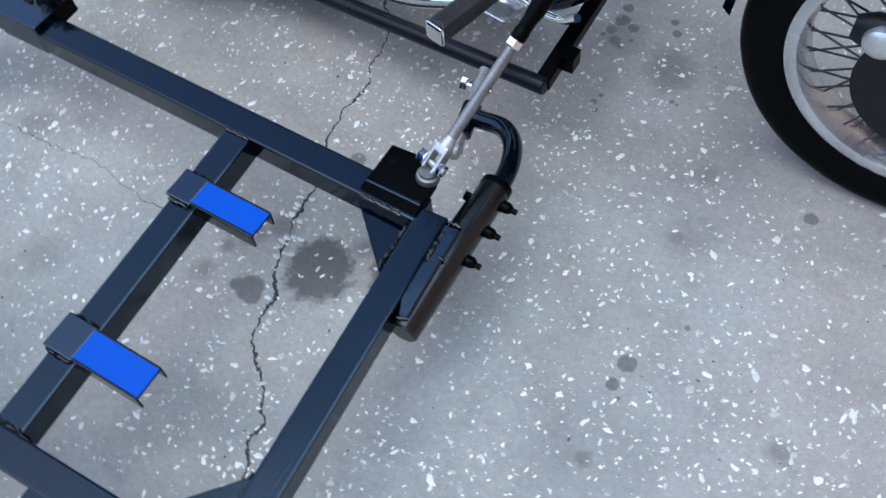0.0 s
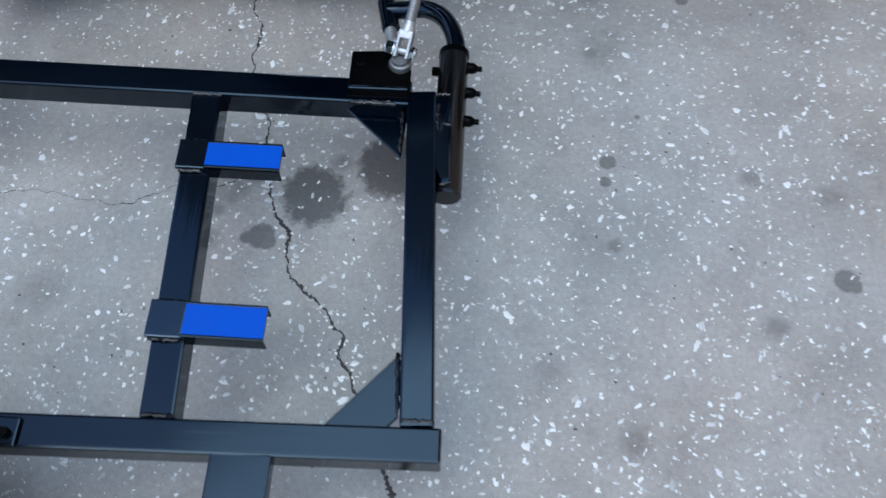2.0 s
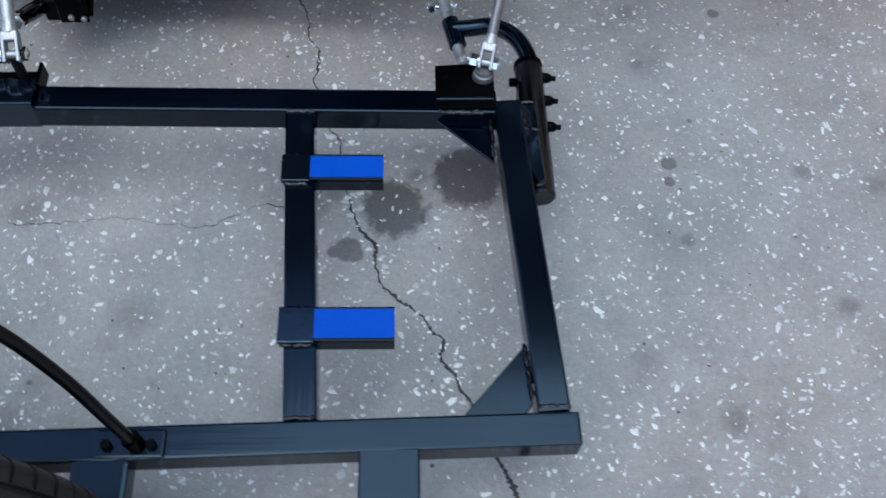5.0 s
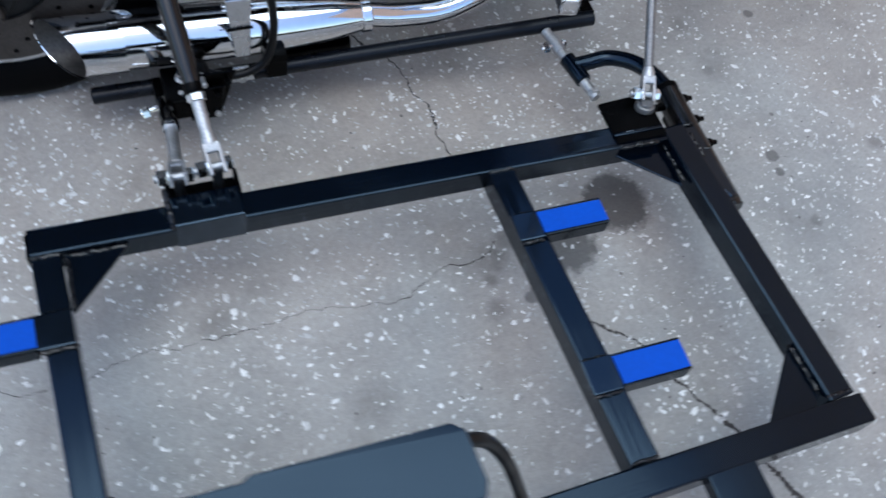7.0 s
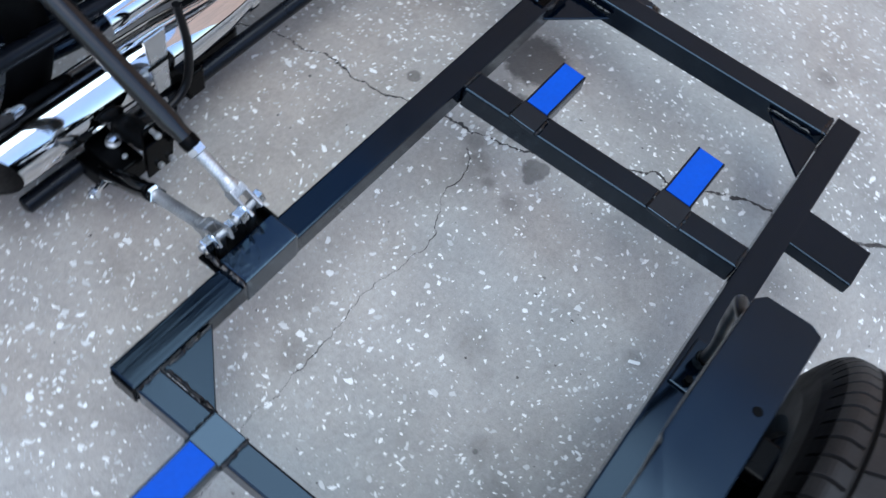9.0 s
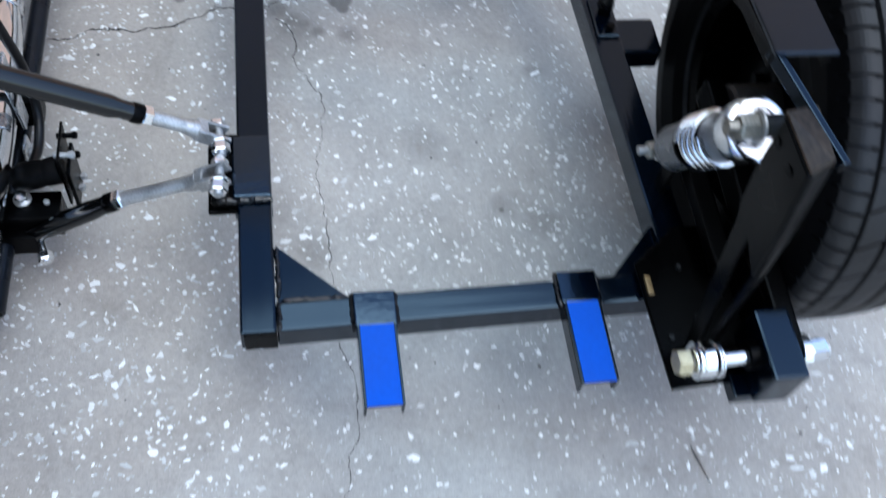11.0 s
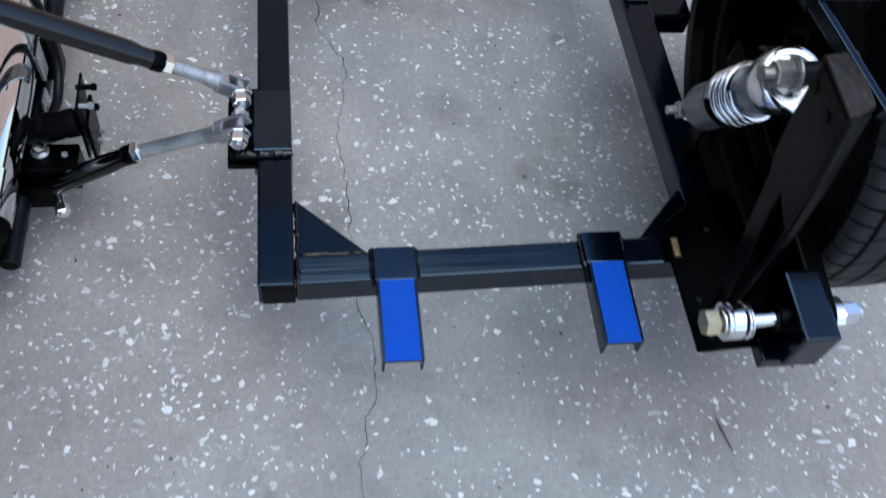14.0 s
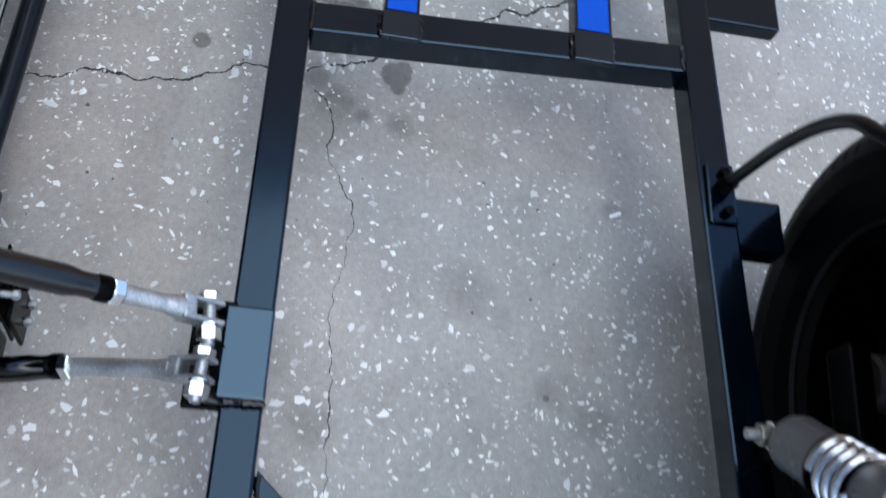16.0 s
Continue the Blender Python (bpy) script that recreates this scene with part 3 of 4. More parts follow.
part("threaded_link", rod((1.052, 0.345, 0.141), (1.095, 0.158, 0.130), 0.0110), zinc, arm, "grey galvanised threaded rod", smooth=True)
part("collar", rod((1.058, 0.322, 0.140), (1.066, 0.285, 0.138), 0.0135), zinc, arm, smooth=True)
part("lock_nut", hexagon((1.0925, 0.176, 0.132), (1.094, 0.166, 0.1315), 0.0135), zinc, arm)
part("cross_bolt", rod((1.026, 0.300, 0.139), (1.086, 0.308, 0.139), 0.0060), bright_chrome, arm)
part("bolt_head", hexagon((1.028, 0.300, 0.139), (1.042, 0.3015, 0.139), 0.0125), bright_chrome, arm)
part("bolt_nut", hexagon((1.076, 0.306, 0.139), (1.084, 0.307, 0.139), 0.0085), bright_chrome, arm)


# ---- struts ----
def strut(label, pin, ring, far, thin, thick, sleeve_mat, rod_mat, k_=1.0):
    pin, ring, far = Vector(pin), Vector(ring), Vector(far)
    ob = thing("strut", pin, label, "sidecar strut", "struts between bike and sidecar")
    d, s, t = axes_for(far - pin, (0, 0, 1))
    part("threaded_rod", rod(pin + d * 0.028, ring, thin), rod_mat, ob, "galvanised rod", smooth=True)
    part("lock_nut", hexagon(ring - d * 0.005, ring + d * 0.009, thin * 1.45), bright_chrome, ob)
    taper = (ring + d * 0.05 - ring).length / (far - ring).length
    part("tube", spin(ring + d * 0.008, far, [(0, min(thin * 1.3, thick)), (taper * 0.7, min(thin * 1.32, thick)), (taper, thick), (1, thick)]), sleeve_mat, ob, smooth=True)
    for k in (-1, 1):
        part("fork_cheek", beam(pin - d * 0.015 * k_ + s * (k * 0.0125 * k_) + t * 0.013 * k_, pin + d * 0.032 * k_ + s * (k * 0.0125 * k_) + t * 0.013 * k_, 0.006 * k_, 0.026 * k_, 0.002, up=t), zinc, ob)
    part("fork_neck", spin(pin + d * 0.040 * k_, pin + d * 0.062 * k_, [(0, 0.0150 * k_), (0.45, 0.0145 * k_), (0.8, thin * 1.12), (1, thin * 1.02)], 20), zinc, ob, smooth=True)
    part("end_collar", spin(ring + d * 0.009, ring + d * 0.026, [(0, thin * 1.34), (0.15, thin * 1.42), (0.85, thin * 1.42), (1, thin * 1.34)], 24), black_satin, ob, smooth=True)
    part("fork_base", beam(pin + d * 0.024 * k_ + t * 0.013 * k_, pin + d * 0.042 * k_ + t * 0.013 * k_, 0.031 * k_, 0.026 * k_, 0.003, up=t), zinc, ob)
    pin_ob = part("pin", rod(pin - s * 0.042 * k_, pin + s * 0.030 * k_, 0.0074 * k_), zinc, ob)
    part("pin_head", hexagon(pin - s * 0.036 * k_, pin - s * 0.018 * k_, 0.0152 * k_), bright_chrome, pin_ob)
    part("washer", rod(pin - s * 0.0175 * k_, pin - s * 0.0155 * k_, 0.0168 * k_), bright_chrome, pin_ob)
    part("pin_nut", hexagon(pin + s * 0.0155 * k_, pin + s * 0.027 * k_, 0.0140 * k_), bright_chrome, pin_ob)
    return ob, d, s, t


st, d, s, t = strut("grey steel rod with chromed fork rising from the front bracket", (1.127, 0.062, 0.246), (1.174, 0.234, 0.373), (1.30, 0.69, 0.705), 0.0090, 0.0145, black_satin, steel_rod, 0.82)
part("eye_base", spin((1.122, 0.049, 0.221), (1.123, 0.051, 0.238), [(0, 0.0195), (0.25, 0.0200), (0.62, 0.0185), (0.7, 0.0150), (1, 0.0140)]), steel_rod, st, "worn round steel boss", smooth=True)
st, d, s, t = strut("thick black tube with galvanised rod and fork, rear upper mount", (0.309, 0.049, 0.285), (0.300, 0.143, 0.347), (0.255, 0.60, 0.648), 0.0106, 0.0168, tube_black, zinc, 0.92)
part("stud", rod((0.309, 0.047, 0.21), (0.309, 0.049, 0.282), 0.009), dark_alloy, st)
st, d, s, t = strut("short black tube with galvanised rod, rear lower mount", (0.246, 0.050, 0.274), (0.256, 0.203, 0.204), (0.262, 0.352, 0.110), 0.0110, 0.0160, tube_black, zinc, 0.92)
part("stud", rod((0.246, 0.05, 0.21), (0.246, 0.05, 0.270), 0.009), dark_alloy, st)
part("end_bolt", rod((0.212, 0.330, 0.103), (0.295, 0.355, 0.103), 0.0065), bright_chrome, st)
part("bolt_head", hexagon((0.214, 0.3305, 0.103), (0.228, 0.3345, 0.103), 0.0120), bright_chrome, st)

# ---- sidecar wheel carrier ----
car = thing("wheel_carrier", (0.1, -0.65, 0.0), "black plate-steel swing arm carrier beside the sidecar wheel", "suspension")
part("base_plate", plate([(0.068, -0.560, 0.249), (0.130, -0.641, 0.248), (0.130, -0.700, 0.248), (-0.130, -0.700, 0.251), (-0.137, -0.567, 0.251)], 0.008), black_satin, car)
part("side_plate", plate([(0.13, -0.700, 0.30), (0.13, -0.700, 0.19), (-0.13, -0.700, 0.19), (-0.13, -0.700, 0.28), (-0.05, -0.700, 0.33)], 0.008, (0, -1, 0)), black_satin, car)
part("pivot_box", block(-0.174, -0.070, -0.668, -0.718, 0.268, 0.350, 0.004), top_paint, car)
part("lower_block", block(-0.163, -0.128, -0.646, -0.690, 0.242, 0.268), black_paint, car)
bolt = part("pivot_bolt", rod((-0.128, -0.556, 0.322), (-0.122, -0.775, 0.318), 0.0105), zinc, car, smooth=True)
part("bolt_head", hexagon((-0.128, -0.550, 0.322), (-0.1276, -0.570, 0.322), 0.0185), brass_zinc, bolt, "yellow zinc hex head")
for y, wide, r_ in ((-0.572, 0.003, 0.021), (-0.576, 0.004, 0.0258), (-0.581, 0.021, 0.0248), (-0.603, 0.003, 0.0258), (-0.6075, 0.003, 0.0245)):
    part("washer", rod((-0.1276, y, 0.322), (-0.1274, y - wide, 0.322), r_), bright_chrome, bolt, smooth=True)
part("spacer_tube", rod((-0.127, -0.606, 0.321), (-0.125, -0.655, 0.320), 0.0115), chrome, bolt, smooth=True)
part("collar", rod((-0.125, -0.650, 0.320), (-0.124, -0.670, 0.320), 0.0190), black_satin, bolt, smooth=True)
part("washer", rod((-0.124, -0.725, 0.319), (-0.124, -0.742, 0.319), 0.025), bright_chrome, bolt, smooth=True)
part("nut", hexagon((-0.124, -0.743, 0.319), (-0.122, -0.768, 0.319), 0.0165), bright_chrome, bolt)
part("bare_tab", block(0.012, 0.044, -0.567, -0.577, 0.246, 0.2545, 0.003), bare_tab, car, "bare brass-brown metal tab")
for x, y in ((-0.118, -0.588), (-0.06, -0.585), (0.055, -0.625), (-0.02, -0.655), (-0.03, -0.632)):
    part("small_bolt", hexagon((x, y, 0.247), (x, y, 0.2545), 0.0045), dark_alloy, car)
# tower and upper bridge
tower = part("tower", plate([(0.014, -0.600, 0.668), (0.010, -0.600, 0.590), (-0.002, -0.600, 0.525), (-0.014, -0.600, 0.503), (-0.041, -0.600, 0.387), (-0.072, -0.600, 0.252), (-0.098, -0.600, 0.252), (-0.074, -0.600, 0.387), (-0.055, -0.600, 0.470), (-0.051, -0.600, 0.510), (-0.092, -0.600, 0.490), (-0.086, -0.600, 0.570), (-0.068, -0.600, 0.668)], 0.007, (0, -1, 0)), carrier_black, car)
part("flange", plate([(-0.068, -0.6075, 0.666), (-0.036, -0.657, 0.640), (-0.053, -0.657, 0.509), (-0.067, -0.657, 0.255), (-0.102, -0.6075, 0.254), (-0.097, -0.6075, 0.480), (-0.086, -0.6075, 0.570)], 0.006, (1, 0, 0)), carrier_black, tower)
part("worn_cap", plate([(0.020, -0.603, 0.671), (-0.066, -0.603, 0.672), (-0.042, -0.648, 0.660), (0.030, -0.648, 0.668)], 0.010), brown_primer, tower, "worn brown bare-metal edge")
for x, z in ((0.000, 0.640), (-0.041, 0.640)):
    part("hole", rod((x, -0.5985, z), (x, -0.603, z), 0.0075), black_satin, tower)
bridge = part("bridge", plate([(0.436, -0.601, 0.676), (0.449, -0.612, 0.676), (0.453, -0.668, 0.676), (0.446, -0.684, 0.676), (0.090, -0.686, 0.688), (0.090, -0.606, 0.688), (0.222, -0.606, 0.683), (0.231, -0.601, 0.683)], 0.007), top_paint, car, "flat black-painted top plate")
part("cheek", plate([(0.435, -0.6025, 0.669), (0.428, -0.6025, 0.636), (0.29, -0.6045, 0.621), (0.19, -0.6075, 0.651), (0.095, -0.6085, 0.656), (0.095, -0.6085, 0.680), (0.231, -0.6045, 0.676)], 0.006, (0, -1, 0)), black_satin, bridge)
part("cheek", plate([(0.443, -0.681, 0.669), (0.436, -0.681, 0.636), (0.29, -0.683, 0.621), (0.19, -0.684, 0.651), (0.095, -0.684, 0.656), (0.095, -0.684, 0.680), (0.231, -0.683, 0.676)], 0.006, (0, 1, 0)), black_satin, bridge)
part("hole", rod((0.318, -0.668, 0.674), (0.318, -0.668, 0.6812), 0.006), black_satin, bridge)
part("edge_bar", beam((0.105, -0.612, 0.684), (-0.046, -0.661, 0.658), 0.010, 0.020, 0.002), black_paint, car)
part("tyre_side_block", block(0.26, 0.305, -0.686, -0.71, 0.648, 0.674), black_satin, car)
# swing arm to the axle
part("swing_arm", beam((-0.13, -0.716, 0.34), (0.33, -0.722, 0.36), 0.03, 0.05), black_satin, car)
part("arm_brace", beam((0.245, -0.672, 0.315), (0.03, -0.676, 0.300), 0.030, 0.030), black_satin, car)
part("shock_lug", block(0.198, 0.228, -0.636, -0.644, 0.21, 0.350), black_satin, car)

# ---- shock absorber ----
LO, HI = Vector((0.211, -0.622, 0.340)), Vector((0.046, -0.622, 0.610))
shock = thing("shock_absorber", LO, "grey coil-over shock absorber with chrome spring and cap", "shock absorber")
ax = HI - LO
part("lower_shroud", spin(LO + ax * 0.05, LO + ax * 0.39, [(0, 0.026), (0.06, 0.033), (0.12, 0.0345), (1, 0.0345)], 32), grey_shroud, shock, smooth=True)
part("spring_seat", spin(LO + ax * 0.345, LO + ax * 0.365, [(0, 0.035), (0.2, 0.041), (0.8, 0.041), (1, 0.035)], 32), black_satin, shock, smooth=True)
part("upper_shroud", spin(LO + ax * 0.565, LO + ax * 0.76, [(0, 0.033), (0.04, 0.035), (1, 0.035)], 32), grey_shroud, shock, smooth=True)
part("damper_body", rod(LO + ax * 0.37, LO + ax * 0.58, 0.031), black_satin, shock, smooth=True)
_, sa, ta = axes_for(ax)
turns = 4
coil = [LO + ax * (0.365 + 0.215 * k / (turns * 16)) + (sa * math.cos(2 * math.pi * k / 16) + ta * math.sin(2 * math.pi * k / 16)) * 0.0365 for k in range(turns * 16 + 1)]
part("spring", sweep(coil, 0.0048, 10, 2), bright_chrome, shock, "chromed coil spring", smooth=True)
part("chrome_cap", spin(LO + ax * 0.745, LO + ax * 0.880, [(0, 0.0365), (0.05, 0.0400), (0.10, 0.0412), (0.86, 0.0412), (0.96, 0.0396), (1, 0.0355), (0.98, 0.0300), (0.86, 0.0280)], 48), bright_chrome, shock, smooth=True)
part("cap_insert", spin(LO + ax * 0.84, LO + ax * 0.90, [(0, 0.0285), (0.4, 0.0270), (0.75, 0.0200), (1, 0.0175)], 32), bright_chrome, shock, smooth=True)
part("upper_eye", rod(HI + Vector((0, -0.02, 0)), HI + Vector((0, 0.017, 0)), 0.0150), dark_alloy, shock, smooth=True)
up_bolt = part("upper_bolt", rod(HI + Vector((0, -0.03, 0)), HI + Vector((0, 0.061, 0)), 0.0100), worn_nut, shock)
part("nut", hexagon(HI + Vector((0, 0.0215, 0)), HI + Vector((0, 0.046, 0)), 0.0172), worn_nut, up_bolt)
part("washer", rod(HI + Vector((0, 0.0175, 0)), HI + Vector((0, 0.0214, 0)), 0.0215), zinc, up_bolt)
part("lower_eye", rod(LO + Vector((0, -0.016, 0)), LO + Vector((0, 0.018, 0)), 0.016), dark_alloy, shock, smooth=True)
lo_bolt = part("lower_bolt", rod(LO + Vector((0, -0.02, 0)), LO + Vector((0, 0.050, 0)), 0.0065), zinc, shock)
part("washer", rod(LO + Vector((0, 0.0182, 0)), LO + Vector((0, 0.0208, 0)), 0.016), bright_chrome, lo_bolt)
part("nut", hexagon(LO + Vector((0, 0.021, 0)), LO + Vector((0, 0.035, 0)), 0.0135), worn_nut, lo_bolt)

# ---- hose ----
hose = thing("cable_hose", (0.61, -0.64, 0.21), "black rubber hose arching from the rail to the carrier", "hose")
part("hose_body", sweep([(0.601, -0.634, 0.228), (0.584, -0.629, 0.326), (0.557, -0.615, 0.422), (0.524, -0.605, 0.517), (0.489, -0.600, 0.582), (0.455, -0.606, 0.612), (0.432, -0.622, 0.630)], 0.0088, 12), hose_rubber, hose, smooth=True)
part("fitting", rod((0.602, -0.634, 0.222), (0.596, -0.632, 0.258), 0.013), black_satin, hose, smooth=True)


# ---- sidecar wheel ----
def car_tyre(c, half, radius, bead):
    """A road tyre: ribs parted by round grooves, cut across by slanting sipes, over smooth sidewalls."""
    pitches, per = 70, 4
    seg = pitches * per

    def crown(u):
        """How far the tread lies below the crown: a gentle arch that rolls off at the shoulders."""
        v = abs(u)
        return 0.011 * v * v + (0.042 * ((v - 0.70) / 0.30) ** 2.2 if v > 0.70 else 0.0)

    cols = []
    for k in range(-25, 26):
        u = k / 25
        v = abs(u)
        cols.append((u, crown(u), 1 if v > 0.60 else (2 if v > 0.235 else 3)))
    for g in (-0.565, -0.20, 0.20, 0.565):
        cols = [c_ for c_ in cols if abs(c_[0] - g) > 0.036]
        cols += [(g - 0.034, crown(g), 0), (g - 0.024, crown(g) + 0.009, 0), (g + 0.024, crown(g) + 0.009, 0), (g + 0.034, crown(g), 0)]
    cols.sort()
    bm = bmesh.new()
    rings = []
    for u, drop, cut in cols:
        ring = []
        lean = u * 0.15 if abs(u) < 0.6 else math.copysign(0.09 - 0.05 * (abs(u) - 0.6), u)
        for i in range(seg):
            k = i % per
            a = 2 * math.pi * ((i // per + (0.0, 0.79, 0.83, 0.96)[k]) / pitches) + lean
            r = radius - drop
            if k in (2, 3):
                if cut == 1 and abs(u) < 0.93:
                    r -= 0.0065
                elif cut == 2 and (i // per) % 2 == 0:
                    r -= 0.005
                elif cut == 3 and (i // per) % 4 == 0 and abs(u) < 0.1:
                    r -= 0.004
            ring.append(bm.verts.new(c + Vector((r * math.cos(a), u * half, r * math.sin(a)))))
        rings.append(ring)
    for side in (0, -1):
        s = -1 if side == 0 else 1
        prev = rings[side]
        for y, r in ((1.03, radius - 0.085), (0.97, bead + 0.02), (0.86, bead + 0.002), (0.74, bead)):
            ring = [bm.verts.new(c + Vector((r * math.cos(2 * math.pi * i / seg + s * 0.07), s * y * half, r * math.sin(2 * math.pi * i / seg + s * 0.07)))) for i in range(seg)]
            for i in range(seg):
                bm.faces.new((prev[i], prev[(i + 1) % seg], ring[(i + 1) % seg], ring[i]))
            prev = ring
    for p, q in zip(rings, rings[1:]):
        for i in range(seg):
            bm.faces.new((p[i], p[(i + 1) % seg], q[(i + 1) % seg], q[i]))
    return bm


SC = Vector((0.288, -0.847, 0.341))
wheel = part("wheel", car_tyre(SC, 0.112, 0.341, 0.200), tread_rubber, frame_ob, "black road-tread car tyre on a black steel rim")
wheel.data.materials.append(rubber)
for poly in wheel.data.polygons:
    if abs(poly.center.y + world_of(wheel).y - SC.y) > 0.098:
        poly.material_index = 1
rim = part("rim", wheel_ring(SC, [(0.090, 0.206), (0.084, 0.190), (0.03, 0.184), (-0.03, 0.184), (-0.084, 0.190), (-0.090, 0.206), (-0.082, 0.178), (0.082, 0.178)], 72), black_satin, wheel, smooth=True)
part("disc", wheel_ring(SC, [(0.012, 0.180), (0.03, 0.13), (0.034, 0.06), (0.03, 0.02), (0.02, 0.02), (0.024, 0.06), (0.02, 0.13), (0.002, 0.180)], 60), black_satin, wheel, smooth=True)
part("hub", rod(SC + Vector((0, 0.11, 0)), SC + Vector((0, -0.02, 0)), 0.035), sooty_steel, wheel, smooth=True)
for k in range(5):
    a = 2 * math.pi * k / 5
    c = SC + Vector((0.055 * math.cos(a), 0.03, 0.055 * math.sin(a)))
    part("lug_nut", hexagon(c, c + Vector((0, 0.018, 0)), 0.010), black_satin, wheel)

# ---- motorcycle ----
bike = thing("motorcycle", (0.85, 0.55, 0.0), "black and chrome cruiser motorcycle parked beside the sidecar frame", "motorcycle")
part("side_bar", rod((0.132, 0.404, 0.090), (1.168, 0.357, 0.146), 0.0165, 20), bar_black, bike, "black round tube bar", smooth=True)
part("bar_end", rod((0.1305, 0.404, 0.090), (0.134, 0.404, 0.090), 0.0125), black_satin, bike)
part("front_cross_bar", beam((1.158, 0.362, 0.158), (1.150, 0.80, 0.170), 0.028, 0.028, 0.003), black_satin, bike)
part("clamp_block", block(1.168, 1.194, 0.408, 0.440, 0.14, 0.176), black_satin, bike)
bp = part("bracket_plate", plate([(0.312, 0.292, 0.232), (0.392, 0.292, 0.228), (0.362, 0.292, 0.125), (0.304, 0.292, 0.122)], 0.004, (0, 1, 0)), black_satin, bike)
part("back_plate", plate([(0.306, 0.280, 0.205), (0.368, 0.280, 0.205), (0.356, 0.280, 0.120), (0.300, 0.280, 0.120)], 0.006, (0, 1, 0)), black_satin, bp)
for x, z, m_ in ((0.330, 0.222, zinc), (0.372, 0.216, black_satin), (0.354, 0.190, black_satin), (0.326, 0.140, zinc), (0.350, 0.136, zinc)):
    b_ = part("bolt", rod((x, 0.2705, z), (x, 0.302, z), 0.0045), m_, bp)
    part("nut", hexagon((x, 0.272, z), (x, 0.2785, z), 0.0065), m_, b_)
part("bushing", spin((0.330, 0.298, 0.185), (0.326, 0.372, 0.170), [(0, 0.020), (0.04, 0.0225), (0.3, 0.0225), (0.31, 0.0205), (0.55, 0.0235), (0.8, 0.024), (0.9, 0.019), (1, 0.019)]), rubber, bike, smooth=True)
lower_block = part("bracket_block", block(0.262, 0.315, 0.305, 0.395, 0.10, 0.150, 0.004), black_satin, bike)
part("bolt", hexagon((0.300, 0.362, 0.148), (0.300, 0.362, 0.164), 0.011), bright_chrome, lower_block)
part("washer", rod((0.300, 0.362, 0.149), (0.300, 0.362, 0.152), 0.014), zinc, lower_block)
part("bolt", rod((0.292, 0.325, 0.149), (0.292, 0.325, 0.154), 0.005), zinc, lower_block)
part("link_clamp", block(0.245, 0.29, 0.345, 0.40, 0.075, 0.122), black_satin, bike)

# exhaust
TIP, RING = Vector((0.0953, 0.4309, 0.2016)), Vector((0.672, 0.418, 0.190))
ex = part("muffler", spin(TIP + Vector((0.09, 0, 0)), RING, [(0, 0.0560), (0.35, 0.0560), (0.60, 0.0535), (0.85, 0.044), (0.97, 0.034), (1, 0.031)], 40, close=False), chrome, bike, "mirror chrome exhaust", smooth=True)
bm = spin(TIP, TIP + (RING - TIP) * 0.2, [(0, 0.0575), (0.5, 0.0575), (1, 0.0568)], 40, close=False)
for v in bm.verts:
    rel = v.co - TIP
    if rel.x < 0.055:
        v.co.x -= 0.73 * rel.y
part("slash_tip", bm, chrome, ex, smooth=True)
bm = spin(TIP + Vector((0.004, 0, 0)), TIP + Vector((0.11, 0, -0.003)), [(0, 0.0558), (1, 0.0535)], 40, close=False)
for v in bm.verts:
    rel = v.co - TIP
    if rel.x < 0.055:
        v.co.x -= 0.73 * rel.y
part("tip_liner", bm, sooty_steel, ex, smooth=True)
part("baffle", rod(TIP + Vector((0.10, 0, -0.003)), TIP + Vector((0.106, 0, -0.003)), 0.0530), sooty_steel, ex)
part("clamp_ring", rod(RING - Vector((0.012, 0, 0)), RING + Vector((0.012, 0, 0)), 0.036), chrome, ex, smooth=True)
part("header_pipe", sweep([RING, (0.75, 0.418, 0.174), (0.86, 0.425, 0.168), (1.0, 0.462, 0.20), (1.08, 0.50, 0.26), (1.14, 0.53, 0.36)], 0.026, 20), chrome, ex, smooth=True)
part("upper_pipe", sweep([(0.40, 0.47, 0.285), (0.65, 0.475, 0.275), (0.85, 0.50, 0.29), (0.95, 0.53, 0.38)], 0.03, 20), chrome, ex, smooth=True)
part("hanger", plate([(0.390, 0.352, 0.34), (0.436, 0.352, 0.34), (0.430, 0.352, 0.195), (0.402, 0.352, 0.195)], 0.006, (0, 1, 0)), alu_rim, bike, "grey metal hanger strap")
part("hanger_joint", block(0.388, 0.437, 0.349, 0.352, 0.268, 0.274, 0.001), black_satin, bike)
foot = part("hanger_foot", plate([(0.398, 0.366, 0.150), (0.428, 0.366, 0.150), (0.440, 0.370, 0.104), (0.390, 0.370, 0.104)], 0.005, (0, 1, 0)), alu_rim, bike, "grey metal foot plate")
part("bolt", hexagon((0.414, 0.360, 0.118), (0.414, 0.368, 0.118), 0.008), zinc, foot)
part("hanger_clamp", block(0.460, 0.500, 0.345, 0.395, 0.13, 0.19), black_satin, bike)
part("loop_hose", sweep([(0.47, 0.36, 0.36), (0.475, 0.35, 0.26), (0.455, 0.345, 0.18), (0.40, 0.345, 0.155), (0.34, 0.35, 0.17)], 0.008, 10), hose_rubber, bike, smooth=True)
# frame and engine over the ground
part("lower_frame_tube", sweep([(0.10, 0.53, 0.30), (0.35, 0.525, 0.22), (0.7, 0.52, 0.17), (1.05, 0.51, 0.17), (1.2, 0.5, 0.28)], 0.018, 14), black_paint, bike, smooth=True)
part("engine_case", block(0.58, 1.02, 0.50, 0.68, 0.19, 0.48, 0.03), dark_alloy, bike)
part("side_cover", block(0.22, 0.52, 0.50, 0.64, 0.30, 0.55, 0.03), black_paint, bike)
